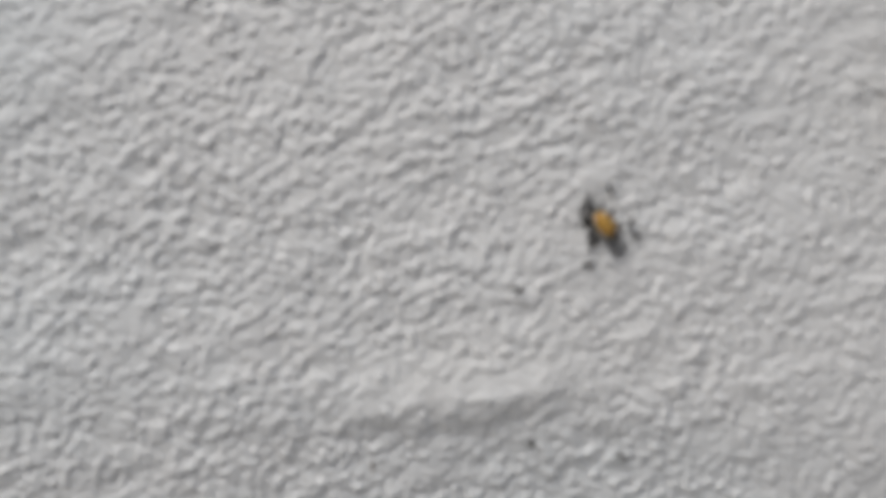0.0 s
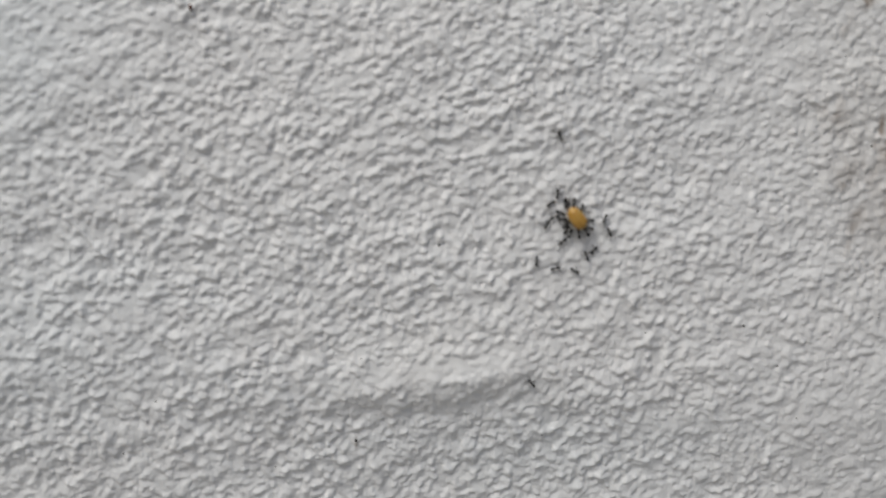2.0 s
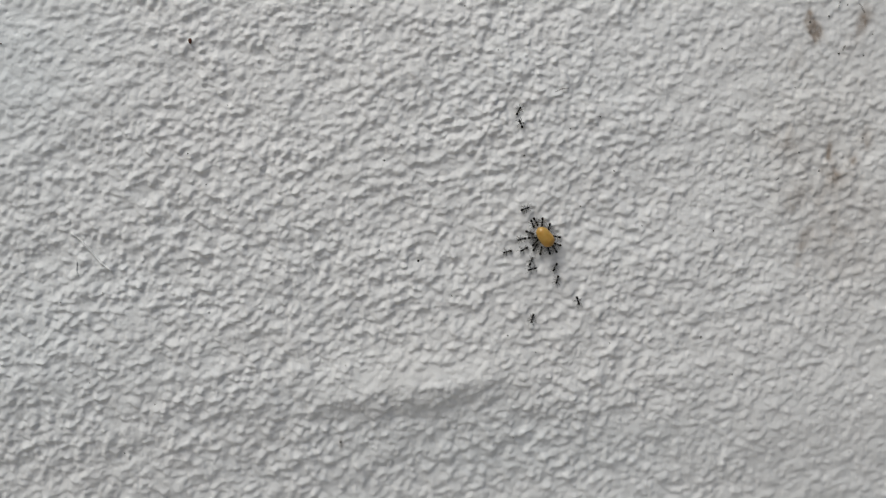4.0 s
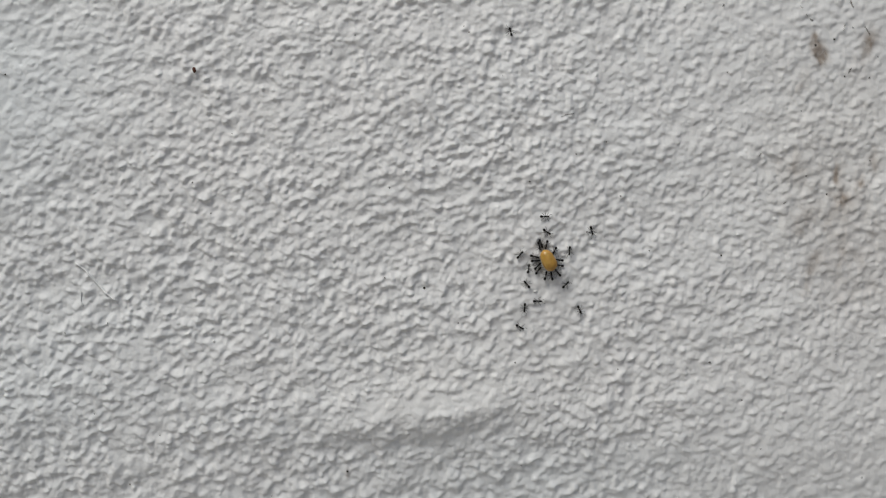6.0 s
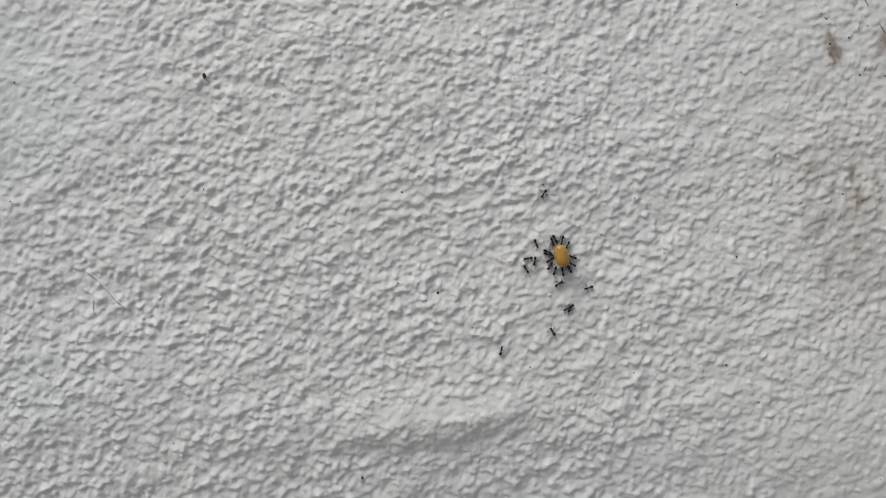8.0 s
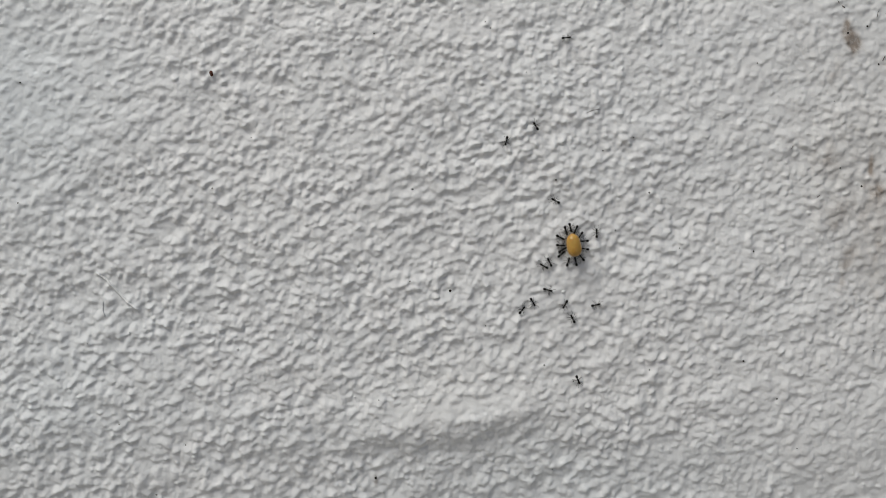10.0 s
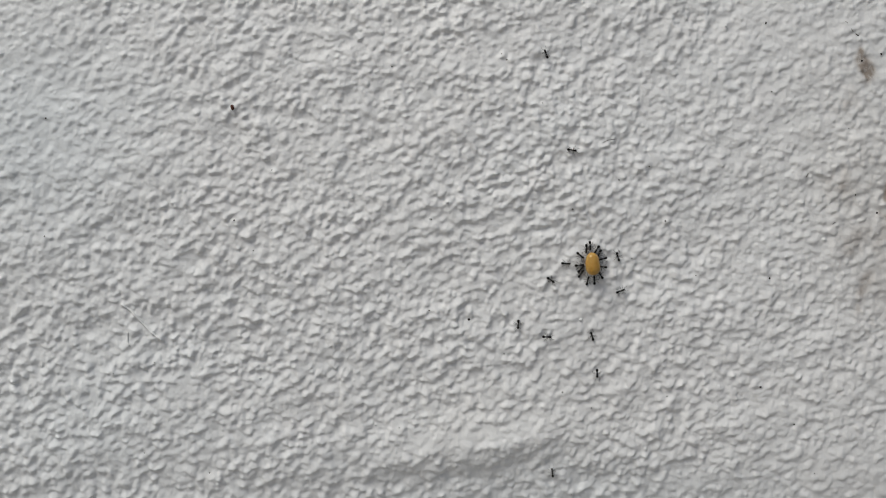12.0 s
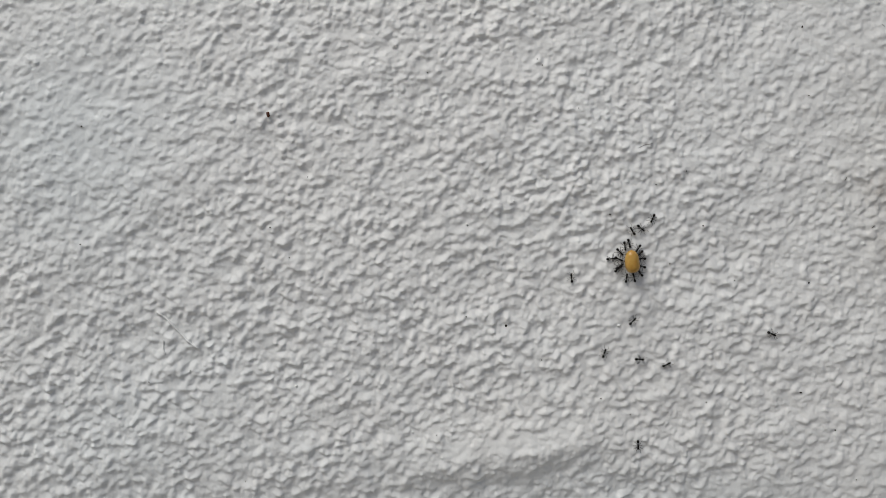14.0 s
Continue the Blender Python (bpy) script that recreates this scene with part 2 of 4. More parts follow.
def grime_field():
    """Brown streaks where dirty water has run: centre, half width, half height in millimetres, strength, lean to the left."""
    chance.seed(5)
    total = np.zeros_like(GX)
    for x, z, wide, high, much, lean in (
        (0.1045, 1.4562, 0.5, 1.1, 0.75, 0), (0.1047, 1.4540, 0.9, 1.7, 1.05, 10), (0.1058, 1.4522, 1.3, 1.8, 1.05, 30), (0.1068, 1.4503, 1.1, 1.3, 0.85, 20), (0.1060, 1.4488, 0.6, 1.0, 0.4, -20),
        (0.1023, 1.4463, 1.2, 1.6, 0.32, -10), (0.1006, 1.4426, 1.3, 0.9, 0.32, 30), (0.1203, 1.4563, 1.3, 1.8, 0.80, -15), (0.1193, 1.4535, 1.3, 1.6, 0.55, -25),
        (0.1182, 1.4512, 0.5, 1.8, 0.50, -15), (0.1165, 1.4485, 1.6, 3.0, 0.20, -30), (0.0993, 1.4199, 2.8, 1.8, 0.32, 0), (0.0908, 1.4255, 2.5, 1.0, 0.12, 20),
        (0.0980, 1.4240, 4.0, 1.2, 0.14, 25), (0.1107, 1.4188, 0.6, 1.6, 0.55, -5), (0.1104, 1.4165, 0.5, 0.9, 0.50, 0), (0.1084, 1.4127, 0.5, 0.6, 0.60, 0),
        (0.1117, 1.4112, 1.9, 1.4, 0.34, 0), (0.1100, 1.4113, 0.5, 0.5, 0.40, 0), (0.1217, 1.4225, 1.3, 2.0, 0.50, 0), (0.1212, 1.4200, 0.7, 1.2, 0.40, 0),
        (0.1177, 1.4156, 0.8, 1.1, 0.35, 0), (0.1018, 1.4067, 1.3, 1.8, 0.28, 0), (0.1003, 1.4019, 0.8, 0.8, 0.36, 0), (0.0985, 1.4035, 1.5, 2.5, 0.15, 0),
        (0.1042, 1.3948, 1.1, 1.5, 0.40, -25), (0.1030, 1.3912, 0.9, 1.6, 0.40, -25), (0.1018, 1.3865, 0.8, 1.4, 0.38, -20), (0.1143, 1.3960, 2.2, 1.2, 0.34, 0),
        (0.1121, 1.3933, 1.5, 0.8, 0.30, 20), (0.1090, 1.4120, 9.0, 12.0, 0.16, 0), (0.1170, 1.3990, 9.0, 10.0, 0.17, 0), (0.1150, 1.3830, 8.0, 7.0, 0.11, 0), (0.1200, 1.4420, 4.0, 7.0, 0.08, 0),
        (0.0170, 1.4340, 2.6, 1.4, 0.05, 10), (0.0215, 1.4280, 2.0, 1.2, 0.05, 10), (0.0110, 1.4130, 3.0, 1.4, 0.04, 20),
    ):
        total += much * bell(x, z, wide / 1000, high / 1000, lean)
    total *= np.clip(0.95 + 0.26 * grain_noise(0.0020, 0.0008, 72), 0.5, 1.5)
    total *= 1.12
    total += 0.5 * bell(-0.0252, 1.3340, 0.0004, 0.0012)
    return np.clip(total, 0, 0.85)


def grown(first, start, end):
    """Lines that widen step by step from the fine part out to the wall's end."""
    out, step, at = [], first, start
    sign = 1 if end > start else -1
    while abs(end - at) > step * 1.6:
        at += sign * step
        out.append(at)
        step *= 1.6
    return out + [end]


def build_wall():
    left, right = grown(0.0006, X0, -2.5)[::-1], grown(0.0006, fine_x[-1], 2.5)
    low, high = grown(0.0006, Z0, 0.0)[::-1], grown(0.0006, fine_z[-1], 2.8)
    xs, zs = np.r_[left, fine_x, right], np.r_[low, fine_z, high]
    cols, rows = len(xs), len(zs)
    height, grime, cream, cool, coarse = (np.zeros((rows, cols)) for _ in range(5))
    coarse[:] = 1
    inner = np.s_[len(low):len(low) + len(fine_z), len(left):len(left) + len(fine_x)]
    height[inner] = RELIEF
    grime[inner] = grime_field() * np.clip(border / 0.01, 0, 1)
    cream[inner] = np.clip(0.08 * bell(-0.002, 1.358, 0.022, 0.008, 6) + 0.16 * bell(0.105, 1.425, 0.016, 0.020), 0, 1)
    cool[inner] = 0.75 * bell(-0.124, 1.440, 0.022, 0.024) + 0.45 * bell(-0.112, 1.360, 0.024, 0.020) + 0.40 * bell(0.024, 1.333, 0.030, 0.010)
    coarse[inner] = 1 - np.clip(border / 0.006, 0, 1)
    vx, vz = np.meshgrid(xs, zs)
    front = np.stack([vx.ravel(), -height.ravel(), vz.ravel()], 1)
    index = np.arange(rows * cols).reshape(rows, cols)
    quads = np.stack([index[:-1, :-1], index[:-1, 1:], index[1:, 1:], index[1:, :-1]], -1).reshape(-1, 4)
    # the wall's rims and back, a brick and a half thick
    ring = np.r_[index[0, :], index[1:, -1], index[-1, -2::-1], index[-2:0:-1, 0]]
    behind = front[ring] * (1, 0, 1) + (0, 0.24, 0)
    n = len(front)
    after = n + np.arange(len(ring))
    rim = np.stack([np.roll(ring, -1), ring, after, np.roll(after, -1)], -1)
    verts, loops = np.r_[front, behind], np.r_[quads.ravel(), rim.ravel(), after[::-1]]
    me = bpy.data.meshes.new("wall")
    me.vertices.add(len(verts))
    me.vertices.foreach_set("co", verts.ravel().astype(np.float32))
    me.loops.add(len(loops))
    me.loops.foreach_set("vertex_index", loops.astype(np.int32))
    faces = len(quads) + len(rim) + 1
    me.polygons.add(faces)
    me.polygons.foreach_set("loop_start", np.arange(faces, dtype=np.int32) * 4)
    me.polygons.foreach_set("use_smooth", np.r_[np.ones(len(quads), bool), np.zeros(len(rim) + 1, bool)])
    me.update(calc_edges=True)
    for name, field in (("grime", grime), ("cream", cream), ("cool", cool), ("coarse", coarse)):
        values = np.zeros(len(verts), np.float32)
        values[:n] = field.ravel()
        me.attributes.new(name, "FLOAT", "POINT").data.foreach_set("value", values)
    me.materials.append(PAINT)
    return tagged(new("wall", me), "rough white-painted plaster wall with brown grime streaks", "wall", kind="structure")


# ground sheet that stays out of view, added to bounce light onto the wall
def build_ground():
    bm = bmesh.new()
    bmesh.ops.create_grid(bm, x_segments=1, y_segments=1, size=150.0)
    me = bpy.data.meshes.new("ground")
    bm.to_mesh(me)
    bm.free()
    me.materials.append(BOUNCE_GROUND)
    return tagged(new("ground", me), "plain grey ground out of view, added for bounced light", "ground", kind="structure")


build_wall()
build_ground()


# ---- helpers for small things ----
def part(name, bm, mat, parent=None, label="", smooth=True):
    """Links a bmesh as one mesh object, under a thing or part if one is given."""
    me = bpy.data.meshes.new(name)
    bm.to_mesh(me)
    bm.free()
    me.materials.append(mat)
    for p in me.polygons:
        p.use_smooth = smooth
    ob = new(name, me)
    ob.parent = parent
    return tagged(ob, label)


def egg(bm, centre, radii, around=12, along=8, squeeze=0.0):
    """An egg along x: centre and half lengths; squeeze narrows its front end."""
    made = bmesh.ops.create_uvsphere(bm, u_segments=around, v_segments=along, radius=1.0)["verts"]
    for v in made:
        x, y, z = v.co.z, v.co.y, -v.co.x
        slim = 1 - squeeze * x
        v.co = Vector((x * radii[0], y * radii[1] * slim, z * radii[2] * slim)) + Vector(centre)
    return made


def tube(bm, points, radii, sides=6):
    """A round tapered tube through points."""
    rings = []
    for k, p in enumerate(points):
        p = Vector(p)
        ahead = (Vector(points[min(k + 1, len(points) - 1)]) - Vector(points[max(k - 1, 0)])).normalized()
        side = ahead.cross(Vector((0, 0, 1)) if abs(ahead.z) < 0.9 else Vector((1, 0, 0))).normalized()
        up = side.cross(ahead)
        rings.append([bm.verts.new(p + radii[k] * (math.cos(a) * side + math.sin(a) * up)) for a in (2 * math.pi * s / sides for s in range(sides))])
    for a, b in zip(rings, rings[1:]):
        for s in range(sides):
            bm.faces.new((a[s], a[(s + 1) % sides], b[(s + 1) % sides], b[s]))
    bm.faces.new(rings[0][::-1])
    bm.faces.new(rings[-1])


def on_wall(x, z, heading, lift=0.0):
    """A pose on the wall: local x ahead along the heading (degrees up from the right), local z out from the wall."""
    c, s = math.cos(radians(heading)), math.sin(radians(heading))
    ahead, out = Vector((c, 0, s)), Vector((0, -1, 0))
    side = out.cross(ahead)
    m = Matrix((ahead, side, out)).transposed().to_4x4()
    m.translation = (x, -lift, z)
    return m


MM = 0.001


# ---- the larva that the ants carry ----
def build_larva():
    bm = bmesh.new()
    rings, around = 110, 48
    length, wide, tall = 3.05 * MM, 1.90 * MM, 1.75 * MM
    grid = []
    for i in range(1, rings):
        u = -1 + 2 * i / rings
        body = (1 - abs(u) ** 3.1) ** 0.5 * (1 - 0.08 * u)
        row = []
        for k in range(around):
            a = 2 * math.pi * k / around
            spot = Vector((u * 2.2, math.cos(a) * 1.3, math.sin(a) * 1.3))
            # eleven body rings with soft folds between them, broken up and shifted round the body
            fold = math.sin(math.pi * (5.4 * u + 0.18 * math.sin(2 * a) + 0.45 * noise.noise(spot * 1.6)))
            lump = 1 + 0.020 * noise.noise(spot) + 0.015 * noise.noise(spot * 4) - 0.019 * (1 - u ** 4) * (1 - abs(fold)) ** 1.3 * (0.9 + 0.7 * noise.noise(spot * 2.3 + Vector((7, 0, 0))))
            row.append(bm.verts.new((u * length, wide * body * lump * math.cos(a), tall * body * lump * math.sin(a))))
        grid.append(row)
    for a, b in zip(grid, grid[1:]):
        for k in range(around):
            bm.faces.new((a[k], b[k], b[(k + 1) % around], a[(k + 1) % around]))
    for row, x in ((grid[0], -length), (grid[-1], length)):
        tip = bm.verts.new((x, 0, 0))
        for k in range(around):
            bm.faces.new((tip, row[k], row[(k + 1) % around]))
    bmesh.ops.recalc_face_normals(bm, faces=bm.faces)
    larva = part("larva", bm, LARVA)
    tip = bmesh.new()
    egg(tip, (3.02 * MM, 0, -0.25 * MM), (0.16 * MM, 0.30 * MM, 0.26 * MM), 12, 8)
    part("head", tip, LARVA_TIP, larva, "small pale amber head end")
    return tagged(larva, "plump yellow ribbed larva carried by ants up the white wall", "larva")


# ---- ants: slender, long-legged, about two and a half millimetres ----
LEG_ROOTS = ((0.22, 55), (0.02, 92), (-0.18, 132))


def build_ant():
    bm = bmesh.new()
    egg(bm, (0.18 * MM, 0, 0.38 * MM), (0.31 * MM, 0.215 * MM, 0.21 * MM), 10, 8)
    egg(bm, (-0.22 * MM, 0, 0.38 * MM), (0.30 * MM, 0.175 * MM, 0.175 * MM), 10, 8)
    tube(bm, [(-0.42 * MM, 0, 0.37 * MM), (-0.52 * MM, 0, 0.38 * MM), (-0.62 * MM, 0, 0.37 * MM)], [0.09 * MM, 0.12 * MM, 0.08 * MM], 6)
    ant = new("ant")
    part("thorax", bm, ANT_BLACK, ant)
    bm = bmesh.new()
    egg(bm, (-1.02 * MM, 0, 0.38 * MM), (0.50 * MM, 0.350 * MM, 0.32 * MM), 12, 10, 0.22)
    part("abdomen", bm, ANT_BLACK, ant)
    bm = bmesh.new()
    egg(bm, (0.72 * MM, 0, 0.37 * MM), (0.36 * MM, 0.290 * MM, 0.22 * MM), 10, 8, 0.12)
    for side in (1, -1):
        egg(bm, (0.70 * MM, side * 0.20 * MM, 0.45 * MM), (0.07 * MM, 0.05 * MM, 0.06 * MM), 6, 5)
        tube(bm, [(0.95 * MM, side * 0.12 * MM, 0.34 * MM), (1.10 * MM, side * 0.04 * MM, 0.42 * MM)], [0.045 * MM, 0.015 * MM], 5)
    head = part("head", bm, ANT_BLACK, ant)
    for side in (1, -1):
        bm = bmesh.new()
        tube(bm, [(0.88 * MM, side * 0.10 * MM, 0.48 * MM), (1.22 * MM, side * 0.52 * MM, 0.66 * MM), (1.55 * MM, side * 0.62 * MM, 0.5 * MM), (1.98 * MM, side * 0.60 * MM, 0.28 * MM)],
             [0.036 * MM, 0.034 * MM, 0.032 * MM, 0.038 * MM], 5)
        part("antenna", bm, ANT_LEG, head)
    for root, way in LEG_ROOTS:
        for side in (1, -1):
            bm = bmesh.new()
            reach = 0.95 if way == 92 else 1.14
            tube(bm, [(0, 0, 0), (0.45 * reach * MM, 0, 0.30 * MM), (0.95 * reach * MM, 0, -0.02 * MM), (1.28 * reach * MM, 0, -0.32 * MM)],
                 [0.060 * MM, 0.056 * MM, 0.042 * MM, 0.030 * MM], 5)
            leg = part("leg", bm, ANT_LEG, ant)
            leg.matrix_basis = pose(root * MM, side * 0.10 * MM, 0.32 * MM, 0, 0, side * way)
    return tagged(ant, "small slender black ant roaming over the white wall", "ant", "ants on the wall")


LARVA_ROWS = [  # seconds, x, z, lean of the long axis to the left of upright
    (0, 0.0285, 1.3920, 36), (0.5, 0.0284, 1.3922, 36), (1, 0.0281, 1.3917, 36), (1.5, 0.0291, 1.3925, 36), (2, 0.0310, 1.3933, 37),
    (2.5, 0.0311, 1.3931, 38), (5, 0.0303, 1.3938, 37), (5.5, 0.0300, 1.3941, 32), (6, 0.0299, 1.3940, 27), (6.5, 0.0297, 1.3946, 24),
    (7, 0.0297, 1.3945, 21), (7.5, 0.0297, 1.3953, 17), (10, 0.0292, 1.3980, 9), (10.5, 0.0293, 1.3986, 9), (11, 0.0294, 1.3989, 9),
    (11.5, 0.0295, 1.3997, 7), (12, 0.0297, 1.4007, 4), (12.5, 0.0299, 1.4014, 2), (13, 0.0300, 1.4019, 2), (13.5, 0.0302, 1.4025, 3),
    (14, 0.0301, 1.4027, 3),
]
larva = build_larva()
ant = build_ant()
# the ants that hold the larva: bearings from its long axis at some times, how far out each stands, skew of its heading
GRIPS = [
    (0.0, (-10, 3, 33, 58, 89, 104, 124, 159, 182, 200, 232, 290, 329)),
    (2.5, (-12, 2, 33, 58, 89, 104, 124, 159, 182, 198, 230, 290, 329)),
    (5.0, (-9, 5, 42, 59, 83, 102, 140, 169, 187, 209, 236, 294, 330)),
    (6.5, (-8, 4, 51, 66, 100, 118, 148, 171, 199, 222, 251, 297, 337)),
    (7.0, (-4, 12, 46, 88, 104, 120, 139, 165, 192, 220, 249, 288, 340)),
    (7.5, (2, 16, 52, 73, 100, 119, 141, 171, 195, 220, 249, 301, 338)),
    (10.5, (-5, 14, 49, 82, 104, 121, 157, 182, 212, 246, 286, 315, 338)),
    (12.0, (-2, 16, 46, 92, 113, 127, 163, 188, 213, 248, 289, 313, 334)),
    (14.0, (-1, 13, 43, 75, 107, 117, 164, 186, 218, 244, 279, 304, 326)),
]
REACH = (1.60, 1.25, 1.35, 1.05, 0.95, 1.60, 1.65, 1.25, 1.30, 1.10, 1.10, 0.90, 1.30)
SKEW = (6, -15, -1, -6, 14, 8, -1, -3, -5, 8, -12, 12, -10)
ROAMERS = 18
carriers = [copy_thing(ant, Matrix()) for _ in REACH]
for c in carriers:
    tagged(c, "small black ant gripping the yellow larva with its jaws", "ant", "ants carrying the larva")
roamers = [ant] + [copy_thing(ant, Matrix()) for _ in range(ROAMERS - 1)]


# ---- specks, a seed, bristles and scratches on the paint ----
def build_speck(size, seed, mat, name, stretch=1.0):
    bm = bmesh.new()
    bmesh.ops.create_icosphere(bm, subdivisions=2, radius=1.0)
    for v in bm.verts:
        k = 1 + 0.35 * noise.noise(v.co * 1.3 + Vector((seed * 3.1, 0, 0)))
        v.co = Vector((v.co.x * stretch, v.co.y, v.co.z * 0.6)) * k * size
    return part(name, bm, mat)


for k, (x, z, wide) in enumerate((
    (-0.0232, 1.4558, 2), (-0.0568, 1.4284, 2), (-0.0673, 1.4149, 3), (-0.0135, 1.4138, 2.5), (-0.1193, 1.4118, 3), (-0.1185, 1.4442, 3),
    (-0.0624, 1.4065, 2), (0.0799, 1.4462, 2.5), (0.0461, 1.4267, 2.5), (0.0379, 1.4233, 2), (0.0250, 1.4156, 3), (0.0502, 1.4118, 3),
    (0.0409, 1.4018, 2), (0.0583, 1.3967, 2), (0.0068, 1.4586, 2), (0.0082, 1.4569, 2), (0.0175, 1.4447, 2), (0.1007, 1.4357, 2),
    (0.1200, 1.4452, 3), (-0.0039, 1.3862, 5), (-0.0147, 1.3890, 2.5), (-0.0905, 1.3763, 2.5), (-0.0252, 1.3348, 5), (-0.1018, 1.3737, 2),
    (-0.0856, 1.3312, 2.5), (-0.0943, 1.3514, 2), (-0.0237, 1.3569, 2), (-0.0766, 1.3453, 2), (-0.0464, 1.3277, 2),
)):
    speck = build_speck(wide * 0.073 * MM, k, SPECK_DARK, "dirt_speck", 1.0 + 0.5 * (k % 3 == 0))
    speck.matrix_basis = on_wall(x, z, 37 * k, out_from_wall(x, z) + 0.03 * MM)
    tagged(speck, "tiny dark dirt speck stuck to the white paint", "dirt", "specks on the wall")
for k, (x, z, wide) in enumerate((
    (0.0753, 1.3658, 3), (0.0844, 1.3553, 3), (0.0498, 1.3638, 2.5), (0.0212, 1.3657, 2.5), (0.0291, 1.3611, 2), (0.1105, 1.3680, 2),
    (0.1100, 1.4558, 3), (0.1039, 1.4610, 3), (0.1153, 1.4591, 2.5), (0.1130, 1.4455, 3), (0.0900, 1.3415, 2), (0.1190, 1.3332, 2.5), (0.0055, 1.3766, 2), (0.0233, 1.3367, 2),
    (0.1046, 1.4540, 4), (0.0791, 1.4651, 3), (0.1225, 1.4511, 2.5), (0.1018, 1.4176, 3), (0.0782, 1.3955, 3), (0.1202, 1.4220, 3), (0.1078, 1.4126, 4),
)):
    speck = build_speck(wide * 0.073 * MM, k + 40, SPECK_DARK, "dirt_speck", 1.0 + 0.5 * (k % 3 == 0))
    speck.matrix_basis = on_wall(x, z, 53 * k, out_from_wall(x, z) + 0.03 * MM)
    tagged(speck, "tiny dark dirt speck stuck to the white paint", "dirt", "specks on the wall")

for k, (x, z, wide) in enumerate(((0.0267, 1.3854, 5), (-0.0090, 1.4183, 4), (-0.0138, 1.4141, 3.5), (-0.0616, 1.3714, 4), (-0.0303, 1.3577, 3), (-0.0907, 1.3761, 3.5), (0.0827, 1.4012, 4), (-0.0008, 1.4200, 3), (0.0682, 1.4646, 4))):
    blob = build_speck(wide * 0.085 * MM, k + 70, PAINT, "paint_blob", 1.2)
    blob.matrix_basis = on_wall(x, z, 41 * k, out_from_wall(x, z) + 0.12 * MM)
    tagged(blob, "small raised blob of white paint on the wall", "paint blob", "blobs on the wall")

seed = build_speck(0.48 * MM, 7, SEED_BROWN, "seed", 1.7)
seed.matrix_basis = on_wall(-0.0670, 1.4457, 105, out_from_wall(-0.0670, 1.4457) + 0.15 * MM)
tagged(seed, "small reddish-brown seed stuck on the white wall", "seed")


def build_strand(name, places, radius, mat, label, category, sunk=0.25):
    """A thin strand that follows the relief."""
    pts = []
    for (xa, za), (xb, zb) in zip(places, places[1:]):
        for s in range(8):
            w = s / 8
            pts.append((xa + (xb - xa) * w, za + (zb - za) * w))
    pts.append(places[-1])
    bm = bmesh.new()
    tube(bm, [(x, -out_from_wall(x, z, 0.0003) + radius * sunk, z) for x, z in pts], [radius * (1 - 0.6 * abs(2 * k / len(pts) - 1) ** 3) * (1 + 0.2 * math.sin(2.9 * k) + 0.15 * math.sin(1.1 * k)) for k in range(len(pts))], 6)
    return tagged(part(name, bm, mat), label, category)


build_strand("brush_bristle", [(-0.0991, 1.3928), (-0.0963, 1.3905), (-0.0929, 1.3867), (-0.0906, 1.3844), (-0.0879, 1.3825)], 0.38 * MM, PAINT,
             "pale brush bristle painted into the white wall", "bristle", 0.1)
build_strand("brush_bristle", [(-0.0975, 1.3850), (-0.0978, 1.3825), (-0.0970, 1.3808)], 0.24 * MM, PAINT, "short pale brush bristle painted into the wall", "bristle", 0.0)
build_strand("hair", [(0.0334, 1.4334), (0.0352, 1.4342), (0.0373, 1.4344)], 0.06 * MM, SCRATCH, "short dark hair stuck to the white wall", "hair")
for ends, thick in (
    ([(0.1005, 1.4650), (0.1012, 1.4643)], 0.06), ([(0.1019, 1.4628), (0.1024, 1.4620)], 0.07), ([(0.1032, 1.4615), (0.1038, 1.4610)], 0.13), ([(0.1132, 1.4600), (0.1125, 1.4581)], 0.07),
    ([(0.1147, 1.4675), (0.1150, 1.4660), (0.1156, 1.4645)], 0.14), ([(0.1187, 1.4596), (0.1195, 1.4583), (0.1203, 1.4569)], 0.13), ([(0.1146, 1.4478), (0.1140, 1.4464)], 0.13),
    ([(0.0962, 1.4104), (0.0953, 1.4098)], 0.08), ([(0.0892, 1.4238), (0.0884, 1.4228)], 0.07),
):
    build_strand("scratch", ends, thick * MM, SCRATCH, "short dark scratch in the white paint", "scratch")


# ---- what moves ----
def route(rows):
    """Rows of seconds, x, z, heading as poses on the wall, standing on the relief."""
    return [(t, on_wall(x, z, h, out_from_wall(x, z, 0.0006) * 0.7)) for t, x, z, h in rows]


